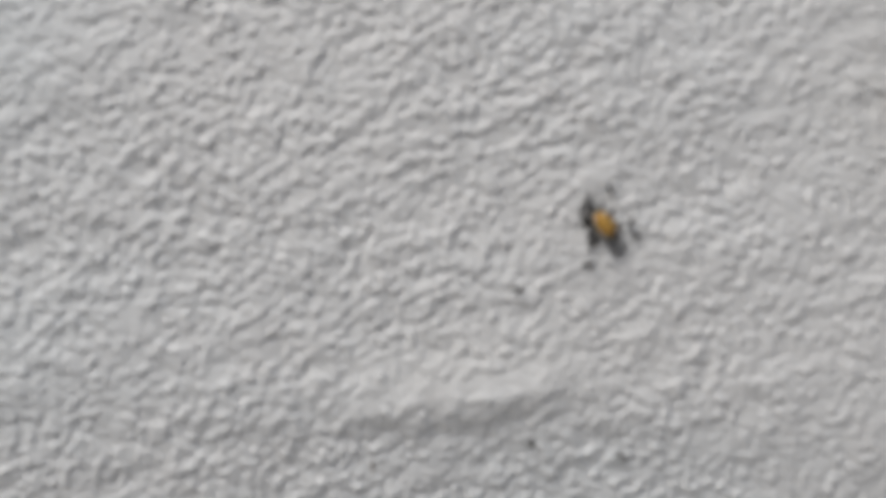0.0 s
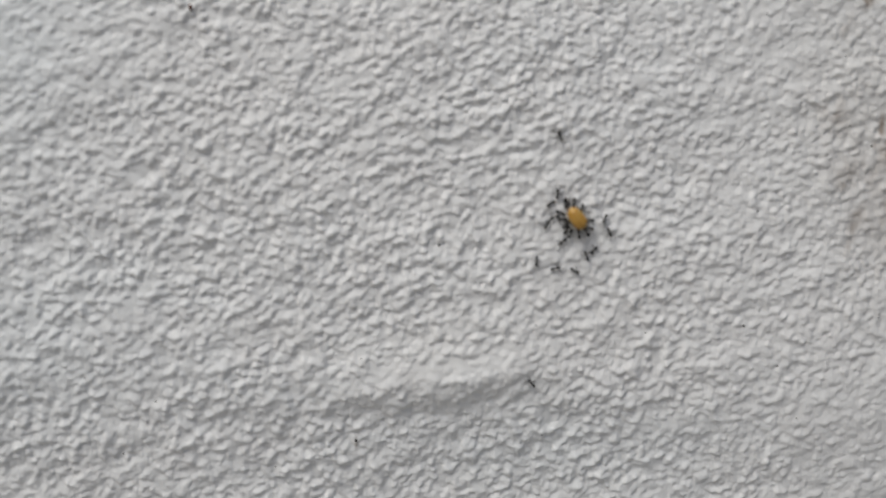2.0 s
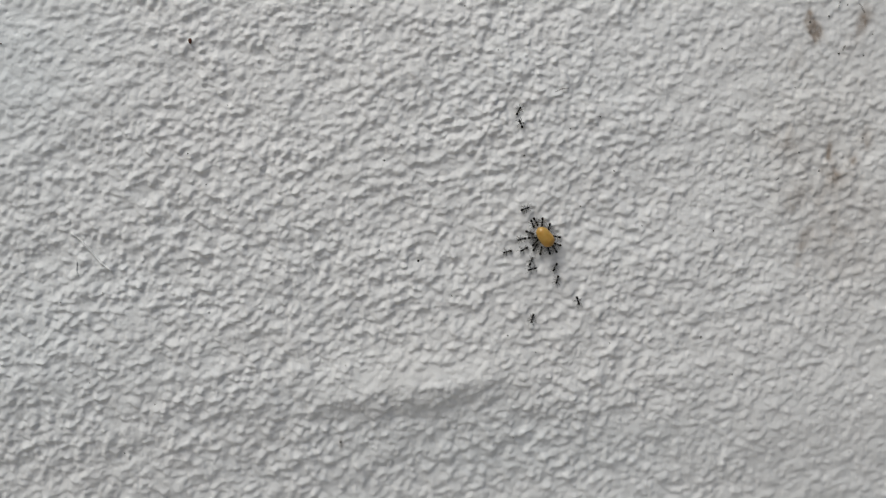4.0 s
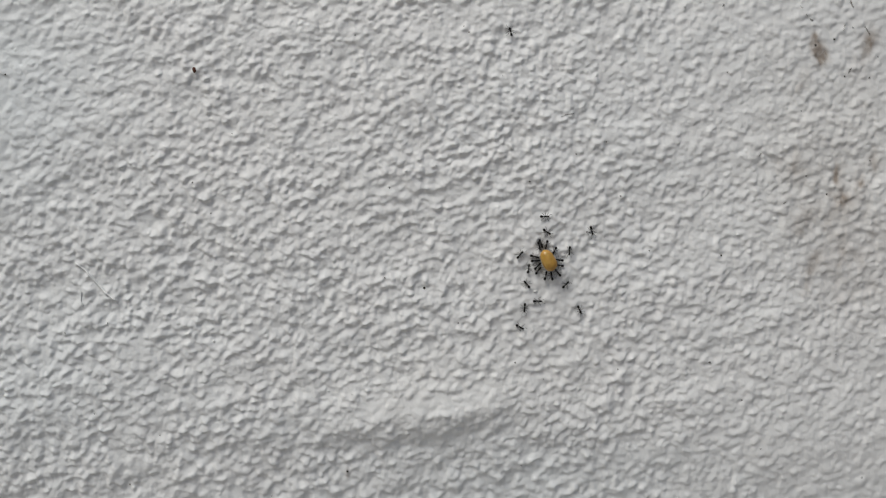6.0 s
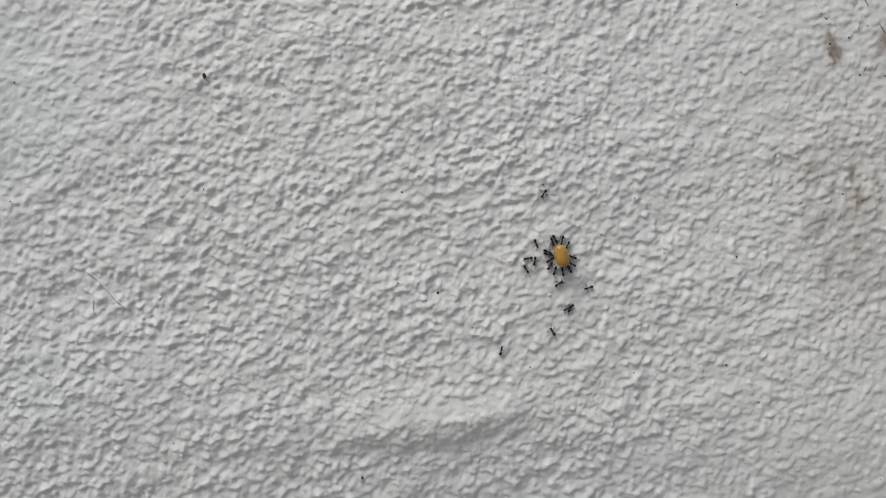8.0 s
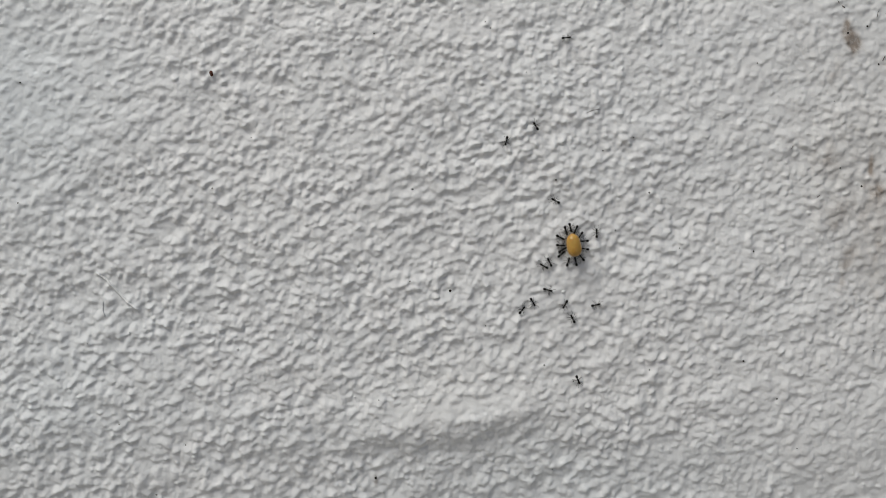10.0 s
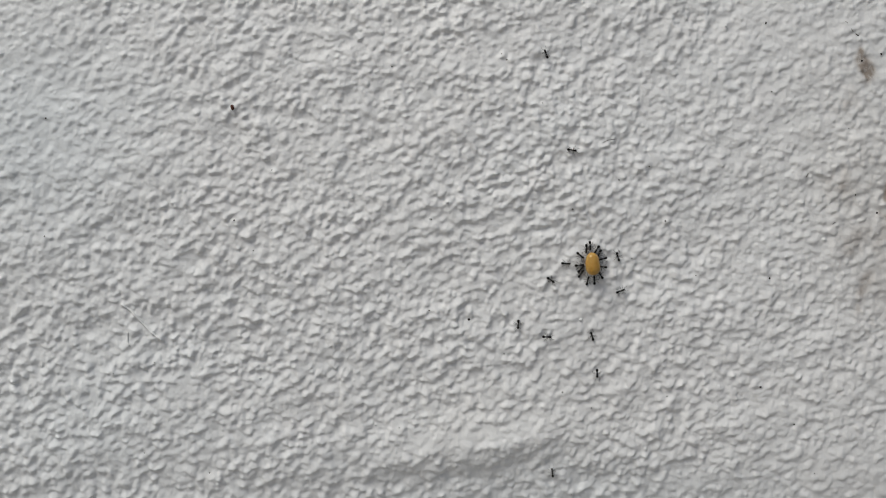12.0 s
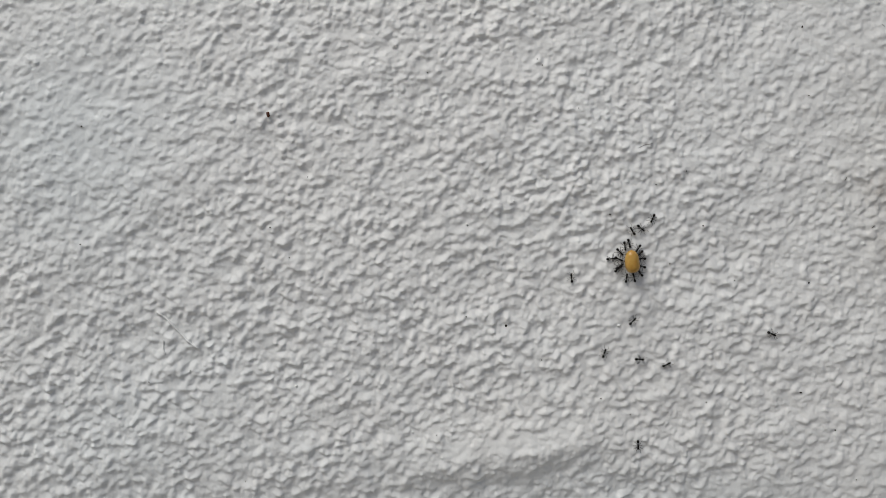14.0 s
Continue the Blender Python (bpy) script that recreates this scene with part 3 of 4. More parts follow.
def motions():
    rows = []
    for t, x, z, lean in LARVA_ROWS:
        rows.append((t, on_wall(x, z, 90 + lean, 2.55 * MM)))
    walk(larva, rows)
    for k, (c, reach, skew) in enumerate(zip(carriers, REACH, SKEW)):
        steps = []
        for t, x, z, lean in LARVA_ROWS:
            b = radians(np.interp(t, [g[0] for g in GRIPS], [g[1][k] for g in GRIPS]) + 2 * math.sin(1.3 * t + 2.1 * k))
            edge = 1 / math.hypot(math.cos(b) / 3.05, math.sin(b) / 1.9)
            r = (edge + reach + 0.10 * math.sin(2.3 * t + 1.7 * k)) * MM
            turn = b + radians(90 + lean)
            px, pz = x + r * math.cos(turn), z + r * math.sin(turn)
            steps.append((t, px, pz, math.degrees(turn) + 180 + skew + 6 * math.sin(1.9 * t + k)))
        walk(c, route(steps))
    walk(roamers[0], route([(0.00, 0.0348, 1.3922, -110), (1.00, 0.0352, 1.3917, -87), (1.50, 0.0358, 1.3921, -106), (2.00, 0.0385, 1.3930, -110), (2.10, 0.0385, 1.3927, -75), (2.30, 0.0388, 1.3921, -115), (2.50, 0.0397, 1.3879, -95), (2.70, 0.0376, 1.3860, -125), (4.80, 0.0344, 1.3802, -95), (5.00, 0.0341, 1.3802, -100), (5.07, 0.0338, 1.3805, -152), (5.13, 0.0336, 1.3807, -203), (5.20, 0.0333, 1.3810, -255), (5.40, 0.0290, 1.3802, -220), (5.50, 0.0282, 1.3807, -218), (5.60, 0.0272, 1.3812, -225), (5.80, 0.0238, 1.3791, -185), (5.87, 0.0234, 1.3779, -133), (5.93, 0.0230, 1.3767, -82), (6.00, 0.0226, 1.3755, -30), (6.07, 0.0223, 1.3751, -83), (6.13, 0.0220, 1.3747, -137), (6.20, 0.0217, 1.3743, -190), (6.40, 0.0194, 1.3747, -190), (6.50, 0.0189, 1.3761, -212), (6.60, 0.0186, 1.3760, -210), (6.80, 0.0178, 1.3776, -275), (7.00, 0.0176, 1.3784, -230), (7.20, 0.0140, 1.3748, -170), (7.40, 0.0140, 1.3717, -105), (7.50, 0.0139, 1.3704, -95), (7.60, 0.0135, 1.3699, -105), (7.63, 0.0134, 1.3699, -165), (7.67, 0.0133, 1.3699, -225), (7.70, 0.0133, 1.3699, -285), (9.80, 0.0150, 1.3818, -285), (10.00, 0.0155, 1.3809, -310), (10.10, 0.0142, 1.3807, -265), (10.20, 0.0129, 1.3807, -220), (10.40, 0.0115, 1.3812, -205), (10.50, 0.0107, 1.3816, -208), (10.80, 0.0096, 1.3832, -230), (11.00, 0.0083, 1.3829, -210), (11.40, 0.0092, 1.3829, -255), (11.50, 0.0098, 1.3830, -268), (11.60, 0.0106, 1.3829, -320), (11.80, 0.0135, 1.3821, -350), (12.00, 0.0174, 1.3810, -365), (12.20, 0.0225, 1.3828, -360), (12.40, 0.0239, 1.3822, -355), (12.50, 0.0251, 1.3825, -332), (12.60, 0.0263, 1.3822, -345), (12.80, 0.0293, 1.3812, -375), (13.00, 0.0329, 1.3791, -395), (13.20, 0.0338, 1.3764, -420), (13.40, 0.0355, 1.3731, -420), (13.50, 0.0350, 1.3731, -418), (13.60, 0.0349, 1.3734, -410), (13.80, 0.0381, 1.3735, -350), (14.00, 0.0393, 1.3746, -338)]))
    walk(roamers[1], route([(0.00, 0.0366, 1.3893, -44), (1.00, 0.0360, 1.3890, -61), (1.50, 0.0376, 1.3890, -84), (2.00, 0.0399, 1.3896, -65), (2.10, 0.0403, 1.3895, -45), (2.30, 0.0420, 1.3888, -50), (2.50, 0.0426, 1.3851, -90), (2.70, 0.0423, 1.3850, -80), (4.80, 0.0380, 1.3711, -65), (4.87, 0.0376, 1.3734, -15), (4.93, 0.0371, 1.3757, 35), (5.00, 0.0367, 1.3781, 85), (5.20, 0.0349, 1.3770, 140), (5.30, 0.0342, 1.3821, 100), (5.40, 0.0336, 1.3873, 60), (5.50, 0.0349, 1.3872, 22), (5.60, 0.0368, 1.3869, -10), (5.80, 0.0379, 1.3831, -55), (6.00, 0.0390, 1.3802, -65), (6.20, 0.0388, 1.3743, -75), (6.40, 0.0370, 1.3706, -110), (6.50, 0.0358, 1.3712, -142), (6.60, 0.0339, 1.3712, -170), (6.80, 0.0316, 1.3719, -175), (7.00, 0.0315, 1.3714, -150), (7.20, 0.0299, 1.3694, -140), (7.27, 0.0297, 1.3691, -193), (7.33, 0.0295, 1.3688, -247), (7.40, 0.0293, 1.3685, -300), (7.45, 0.0289, 1.3696, -239), (7.50, 0.0285, 1.3708, -178), (7.60, 0.0279, 1.3727, -225), (7.70, 0.0273, 1.3737, -240), (9.80, 0.0280, 1.3788, -220), (10.00, 0.0290, 1.3783, -245), (10.40, 0.0296, 1.3792, -220), (10.50, 0.0294, 1.3789, -245), (10.60, 0.0296, 1.3787, -245), (10.80, 0.0296, 1.3792, -230), (11.20, 0.0293, 1.3793, -280), (11.40, 0.0296, 1.3792, -275), (11.50, 0.0298, 1.3796, -265), (11.60, 0.0296, 1.3801, -255), (11.80, 0.0295, 1.3814, -260), (12.00, 0.0295, 1.3811, -255), (12.20, 0.0294, 1.3849, -275), (12.40, 0.0286, 1.3847, -240), (12.50, 0.0291, 1.3855, -245), (12.60, 0.0295, 1.3854, -275), (12.80, 0.0297, 1.3854, -275), (13.00, 0.0291, 1.3860, -255), (13.20, 0.0287, 1.3861, -275), (13.40, 0.0297, 1.3857, -275), (13.50, 0.0293, 1.3856, -285), (13.60, 0.0287, 1.3866, -290), (13.80, 0.0294, 1.3862, -315), (14.00, 0.0305, 1.3866, -315)]))
    walk(roamers[2], route([(0.00, 0.0333, 1.3864, 73), (0.50, 0.0331, 1.3861, 54), (1.50, 0.0347, 1.3847, 26), (2.10, 0.0363, 1.3858, 60), (2.30, 0.0365, 1.3874, 85), (2.50, 0.0364, 1.3863, 85), (2.57, 0.0360, 1.3866, 25), (2.63, 0.0358, 1.3864, -35), (2.70, 0.0355, 1.3862, -95), (4.80, 0.0328, 1.3846, -135), (5.00, 0.0323, 1.3852, -175), (5.20, 0.0328, 1.3845, -200), (5.40, 0.0317, 1.3833, -220), (5.50, 0.0303, 1.3837, -217), (5.60, 0.0304, 1.3845, -220), (5.80, 0.0317, 1.3842, -280), (6.00, 0.0352, 1.3874, -315), (6.20, 0.0379, 1.3918, -280), (6.40, 0.0382, 1.3931, -270), (6.50, 0.0392, 1.3950, -278), (6.60, 0.0395, 1.3952, -280), (6.67, 0.0381, 1.3953, -338), (6.73, 0.0368, 1.3954, -397), (6.80, 0.0354, 1.3956, -455), (7.00, 0.0379, 1.3925, -430), (7.20, 0.0329, 1.3841, -495), (7.40, 0.0334, 1.3817, -440), (7.50, 0.0335, 1.3821, -442), (7.60, 0.0327, 1.3819, -460), (7.70, 0.0317, 1.3815, -490), (9.80, 0.0306, 1.3826, -555), (9.90, 0.0287, 1.3823, -518), (10.00, 0.0269, 1.3819, -480), (10.20, 0.0266, 1.3803, -460), (10.40, 0.0276, 1.3808, -420), (10.50, 0.0268, 1.3801, -448), (10.60, 0.0269, 1.3786, -450), (10.80, 0.0283, 1.3725, -420), (11.00, 0.0311, 1.3650, -425), (11.20, 0.0328, 1.3584, -405), (11.40, 0.0342, 1.3519, -460), (11.60, 0.0311, 1.3455, -465), (11.80, 0.0292, 1.3388, -480), (11.90, 0.0236, 1.3413, -552), (12.00, 0.0180, 1.3437, -625), (12.20, 0.0180, 1.3513, -610), (12.40, 0.0170, 1.3616, -615), (12.60, 0.0166, 1.3616, -570), (12.80, 0.0151, 1.3643, -585), (13.00, 0.0123, 1.3692, -600), (13.20, 0.0130, 1.3687, -660), (13.40, 0.0186, 1.3735, -720), (13.50, 0.0201, 1.3744, -715), (13.60, 0.0206, 1.3758, -715), (13.80, 0.0254, 1.3764, -720), (14.00, 0.0321, 1.3761, -725)]))
    walk(roamers[3], route([(0.00, 0.0315, 1.3857, 114), (1.00, 0.0318, 1.3834, 86), (1.50, 0.0324, 1.3839, 103), (2.10, 0.0340, 1.3840, 115), (2.30, 0.0337, 1.3846, 140), (2.50, 0.0307, 1.3842, 140), (2.70, 0.0296, 1.3837, 145), (4.80, 0.0269, 1.3845, 210), (5.00, 0.0280, 1.3840, 185), (5.20, 0.0288, 1.3837, 200), (5.27, 0.0286, 1.3841, 150), (5.33, 0.0284, 1.3846, 100), (5.40, 0.0282, 1.3850, 50), (5.50, 0.0281, 1.3854, 65), (5.60, 0.0277, 1.3861, 80), (5.80, 0.0261, 1.3862, 110), (6.00, 0.0242, 1.3875, 130), (6.20, 0.0208, 1.3888, 115), (6.40, 0.0181, 1.3925, 120), (6.50, 0.0181, 1.3954, 90), (6.60, 0.0195, 1.3969, 50), (6.80, 0.0189, 1.3972, 20), (7.00, 0.0200, 1.3967, -5), (7.20, 0.0208, 1.3947, -15), (7.40, 0.0217, 1.3944, -25), (7.50, 0.0211, 1.3954, -18), (7.55, 0.0219, 1.3950, 24), (7.60, 0.0228, 1.3945, 65), (7.63, 0.0227, 1.3946, 123), (7.67, 0.0226, 1.3946, 182), (7.70, 0.0225, 1.3947, 240), (9.80, 0.0234, 1.3910, 295), (9.87, 0.0233, 1.3919, 235), (9.93, 0.0231, 1.3928, 175), (10.00, 0.0229, 1.3937, 115), (10.20, 0.0224, 1.3985, 85), (10.40, 0.0236, 1.4031, 70), (10.50, 0.0233, 1.4061, 85), (10.60, 0.0239, 1.4085, 80), (10.80, 0.0254, 1.4154, 90), (11.00, 0.0268, 1.4204, 90), (11.20, 0.0286, 1.4270, 70), (11.40, 0.0253, 1.4338, 115), (11.50, 0.0248, 1.4358, 120), (11.60, 0.0220, 1.4422, 110), (11.80, 0.0192, 1.4550, 110), (12.00, 0.0188, 1.4582, 110), (12.20, 0.0186, 1.4653, 85), (12.40, 0.0190, 1.4714, 85), (12.60, 0.0205, 1.4711, 20), (12.80, 0.0215, 1.4685, -30), (13.00, 0.0249, 1.4639, -30), (13.20, 0.0300, 1.4531, -60), (13.40, 0.0339, 1.4409, -75), (13.50, 0.0345, 1.4326, -90), (13.60, 0.0324, 1.4274, -100), (13.80, 0.0390, 1.4179, -70), (14.00, 0.0364, 1.4140, -115)]))
    walk(roamers[4], route([(0.00, 0.0335, 1.3374, 141), (0.20, 0.0231, 1.3456, 76), (0.40, 0.0276, 1.3579, 105), (0.50, 0.0267, 1.3633, 95), (0.60, 0.0268, 1.3677, 85), (0.80, 0.0263, 1.3755, 64), (1.10, 0.0246, 1.3765, 32), (2.00, 0.0312, 1.3797, -30), (2.10, 0.0325, 1.3782, -30), (2.30, 0.0341, 1.3772, -60), (2.50, 0.0318, 1.3748, -100), (2.70, 0.0280, 1.3732, -105), (4.80, 0.0279, 1.3702, -100), (4.90, 0.0265, 1.3723, -172), (5.00, 0.0251, 1.3745, -245), (5.20, 0.0243, 1.3750, -270), (5.40, 0.0257, 1.3771, -295), (5.50, 0.0259, 1.3763, -310), (5.60, 0.0269, 1.3760, -325), (5.80, 0.0267, 1.3749, -310), (6.00, 0.0275, 1.3827, -360), (6.20, 0.0313, 1.3845, -310), (6.40, 0.0331, 1.3873, -300), (6.50, 0.0348, 1.3884, -302), (6.60, 0.0346, 1.3874, -300), (6.80, 0.0321, 1.3872, -245), (7.00, 0.0303, 1.3872, -220), (7.20, 0.0298, 1.3865, -220), (7.40, 0.0268, 1.3865, -215), (7.50, 0.0232, 1.3891, -222), (7.60, 0.0221, 1.3912, -240), (7.70, 0.0201, 1.3927, -240), (9.80, 0.0205, 1.3929, -215), (10.40, 0.0232, 1.3917, -205), (10.50, 0.0224, 1.3916, -222), (10.60, 0.0224, 1.3913, -240), (10.80, 0.0223, 1.3915, -195), (10.90, 0.0220, 1.3919, -257), (11.00, 0.0217, 1.3923, -320), (11.20, 0.0209, 1.3936, -290), (11.40, 0.0211, 1.3974, -290), (11.50, 0.0219, 1.3996, -302), (11.60, 0.0224, 1.4013, -320), (11.80, 0.0231, 1.4024, -340), (12.00, 0.0230, 1.4009, -365), (12.20, 0.0238, 1.4018, -355), (12.50, 0.0233, 1.4001, -388), (12.80, 0.0231, 1.3990, -405), (13.00, 0.0227, 1.3991, -385), (13.20, 0.0237, 1.3996, -360), (13.27, 0.0238, 1.3995, -417), (13.33, 0.0239, 1.3995, -473), (13.40, 0.0241, 1.3994, -530), (13.45, 0.0237, 1.4001, -606), (13.50, 0.0232, 1.4008, -682), (13.60, 0.0214, 1.4024, -685), (13.80, 0.0236, 1.4037, -705), (14.00, 0.0251, 1.4036, -718)]))
    walk(roamers[5], route([(0.00, 0.0249, 1.3979, 61), (1.00, 0.0248, 1.3973, 101), (1.50, 0.0247, 1.3988, 110), (2.00, 0.0263, 1.3998, 85), (2.10, 0.0265, 1.4005, 75), (2.17, 0.0263, 1.4006, 125), (2.23, 0.0262, 1.4012, 175), (2.30, 0.0261, 1.4019, 225), (2.50, 0.0235, 1.4004, 225), (2.57, 0.0232, 1.4001, 165), (2.63, 0.0225, 1.3997, 105), (2.70, 0.0217, 1.3995, 45), (4.80, 0.0293, 1.4059, 20), (5.00, 0.0305, 1.4085, 35), (5.20, 0.0339, 1.4101, 25), (5.40, 0.0386, 1.4124, -5), (5.50, 0.0399, 1.4111, -22), (5.60, 0.0408, 1.4105, -35), (5.80, 0.0417, 1.4055, -60), (6.00, 0.0422, 1.4020, -75), (6.20, 0.0412, 1.3964, -80), (6.50, 0.0417, 1.3968, -115), (6.60, 0.0419, 1.3963, -135), (6.80, 0.0414, 1.3960, -90), (7.00, 0.0425, 1.3930, -90), (7.20, 0.0429, 1.3890, -85), (7.40, 0.0417, 1.3880, -125), (7.50, 0.0399, 1.3878, -138), (7.70, 0.0382, 1.3876, -140), (8.20, 0.0366, 1.3870, -185), (8.75, 0.0348, 1.3866, -240), (9.30, 0.0334, 1.3870, -292), (9.80, 0.0326, 1.3873, -340), (10.00, 0.0355, 1.3818, -350), (10.20, 0.0352, 1.3852, -295), (10.40, 0.0343, 1.3897, -275), (10.50, 0.0339, 1.3911, -270), (10.80, 0.0346, 1.3923, -275), (11.00, 0.0343, 1.3920, -255), (11.20, 0.0341, 1.3930, -275), (11.40, 0.0349, 1.3937, -280), (11.50, 0.0358, 1.3950, -285), (11.60, 0.0361, 1.3970, -285), (12.00, 0.0370, 1.4026, -255), (12.20, 0.0355, 1.4072, -235), (12.40, 0.0338, 1.4095, -240), (12.50, 0.0334, 1.4106, -225), (12.60, 0.0338, 1.4105, -225), (12.80, 0.0341, 1.4106, -220), (13.20, 0.0335, 1.4111, -215), (13.40, 0.0339, 1.4101, -220), (13.50, 0.0304, 1.4116, -240), (13.60, 0.0295, 1.4123, -240), (13.80, 0.0298, 1.4108, -245), (14.00, 0.0309, 1.4111, -240)]))
    walk(roamers[6], route([(0.00, 0.0254, 1.3828, 8), (1.00, 0.0245, 1.3803, 40), (2.00, 0.0263, 1.3805, 15), (2.30, 0.0275, 1.3831, 55), (2.50, 0.0261, 1.3830, 88), (2.70, 0.0260, 1.3851, 80), (4.80, 0.0281, 1.3881, 70), (5.00, 0.0277, 1.3888, 90), (5.20, 0.0269, 1.3881, 85), (5.30, 0.0253, 1.3905, 138), (5.40, 0.0237, 1.3929, 190), (5.50, 0.0236, 1.3933, 188), (5.60, 0.0236, 1.3935, 170), (5.80, 0.0228, 1.3928, 180), (5.90, 0.0227, 1.3942, 115), (6.00, 0.0225, 1.3956, 50), (6.20, 0.0221, 1.3977, 50), (6.50, 0.0234, 1.3993, 8), (6.60, 0.0235, 1.3987, 0), (6.80, 0.0226, 1.3989, -5), (7.00, 0.0243, 1.3995, 0), (7.20, 0.0249, 1.3988, 0), (7.40, 0.0250, 1.3993, -25), (7.50, 0.0242, 1.3999, -40), (7.70, 0.0235, 1.4002, -70), (9.80, 0.0184, 1.3829, -60), (10.00, 0.0184, 1.3827, -60), (10.07, 0.0181, 1.3832, -120), (10.13, 0.0178, 1.3836, -180), (10.20, 0.0175, 1.3842, -240), (10.40, 0.0168, 1.3872, -240), (10.50, 0.0152, 1.3888, -235), (10.60, 0.0138, 1.3898, -215), (10.80, 0.0107, 1.3892, -160), (11.00, 0.0086, 1.3868, -140), (11.20, 0.0079, 1.3867, -130), (11.50, 0.0086, 1.3870, -118), (12.00, 0.0095, 1.3844, -95), (12.20, 0.0113, 1.3834, -65), (12.40, 0.0110, 1.3819, -65), (12.50, 0.0114, 1.3809, -85), (12.60, 0.0121, 1.3784, -85), (12.80, 0.0129, 1.3749, -75), (13.00, 0.0147, 1.3728, -60), (13.20, 0.0151, 1.3726, -45), (13.30, 0.0147, 1.3717, 20), (13.40, 0.0143, 1.3708, 85), (13.50, 0.0130, 1.3744, 95), (13.60, 0.0116, 1.3797, 95), (13.80, 0.0142, 1.3917, 80), (14.00, 0.0142, 1.3989, 92)]))
    walk(roamers[7], route([(0.00, 0.0246, 1.3925, -144), (0.50, 0.0238, 1.3922, -135), (1.50, 0.0242, 1.3924, -174), (2.00, 0.0254, 1.3934, -160), (2.10, 0.0249, 1.3940, -160), (2.30, 0.0256, 1.3944, -180), (2.50, 0.0251, 1.3930, -195), (2.70, 0.0254, 1.3928, -185), (4.80, 0.0231, 1.3923, -165), (5.00, 0.0228, 1.3922, -175), (5.07, 0.0232, 1.3917, -118), (5.13, 0.0236, 1.3913, -62), (5.20, 0.0240, 1.3908, -5), (5.30, 0.0249, 1.3905, 38), (5.40, 0.0259, 1.3903, 80), (5.50, 0.0257, 1.3904, 95), (5.60, 0.0257, 1.3911, 80), (5.80, 0.0249, 1.3904, 110), (6.00, 0.0248, 1.3918, 80), (6.20, 0.0234, 1.3922, 60), (6.40, 0.0236, 1.3922, 30), (6.50, 0.0242, 1.3929, 28), (6.70, 0.0243, 1.3930, 25), (6.80, 0.0248, 1.3937, 28), (6.90, 0.0241, 1.3942, 30), (7.00, 0.0252, 1.3940, 30), (7.10, 0.0245, 1.3929, 35), (7.20, 0.0246, 1.3926, 40), (7.30, 0.0249, 1.3927, 45), (7.40, 0.0245, 1.3928, 42), (7.50, 0.0237, 1.3936, 55), (7.55, 0.0224, 1.3948, 112), (7.60, 0.0211, 1.3959, 175), (7.70, 0.0208, 1.3960, 180), (8.75, 0.0200, 1.3910, 240), (9.80, 0.0192, 1.3859, 300), (10.00, 0.0226, 1.3860, 345), (10.20, 0.0256, 1.3863, 355), (10.40, 0.0262, 1.3868, 365), (10.50, 0.0260, 1.3867, 360), (10.60, 0.0262, 1.3862, 350), (10.80, 0.0261, 1.3872, 385), (11.20, 0.0267, 1.3885, 395), (11.40, 0.0289, 1.3915, 400), (11.50, 0.0297, 1.3916, 400), (11.60, 0.0298, 1.3919, 390), (11.80, 0.0325, 1.3922, 365), (12.00, 0.0377, 1.3931, 380), (12.20, 0.0414, 1.3963, 375), (12.40, 0.0416, 1.3950, 370), (12.50, 0.0421, 1.3950, 372), (12.80, 0.0430, 1.3948, 370), (13.00, 0.0434, 1.3952, 350), (13.20, 0.0449, 1.3947, 340), (13.40, 0.0492, 1.3911, 310), (13.60, 0.0518, 1.3871, 320), (13.80, 0.0584, 1.3847, 360), (14.00, 0.0677, 1.3820, 335)]))
    walk(roamers[8], route([(0.00, 0.0260, 1.3873, -115), (0.50, 0.0259, 1.3868, -130), (1.50, 0.0262, 1.3870, -165), (2.00, 0.0276, 1.3872, -140), (2.30, 0.0270, 1.3892, -130), (2.50, 0.0263, 1.3892, -105), (2.70, 0.0258, 1.3903, -100), (3.75, 0.0251, 1.3897, -145), (4.80, 0.0255, 1.3893, -190), (5.00, 0.0240, 1.3887, -225), (5.20, 0.0240, 1.3881, -190), (5.30, 0.0237, 1.3882, -118), (5.40, 0.0234, 1.3883, -45), (5.50, 0.0229, 1.3871, -62), (5.60, 0.0232, 1.3856, -65), (5.80, 0.0238, 1.3832, -30), (6.00, 0.0237, 1.3807, -95), (6.07, 0.0242, 1.3808, -43), (6.13, 0.0246, 1.3809, 8), (6.20, 0.0250, 1.3811, 60), (6.40, 0.0258, 1.3854, 85), (6.50, 0.0261, 1.3859, 65), (6.60, 0.0265, 1.3859, 60), (6.80, 0.0259, 1.3861, 50), (7.00, 0.0281, 1.3859, 15), (7.07, 0.0279, 1.3853, -43), (7.13, 0.0277, 1.3846, -102), (7.20, 0.0275, 1.3840, -160), (7.40, 0.0268, 1.3828, -180), (7.45, 0.0271, 1.3831, -256), (7.50, 0.0274, 1.3833, -332), (7.60, 0.0283, 1.3835, -350), (7.70, 0.0294, 1.3842, -320), (8.60, 0.0293, 1.3968, -350), (10.00, 0.0290, 1.3983, -350), (10.60, 0.0291, 1.3990, -350), (11.00, 0.0292, 1.3992, -350), (11.50, 0.0293, 1.4000, -350), (12.00, 0.0295, 1.4010, -350), (12.50, 0.0297, 1.4017, -350), (13.00, 0.0298, 1.4022, -350), (13.50, 0.0300, 1.4028, -350), (14.00, 0.0299, 1.4030, -350)]))
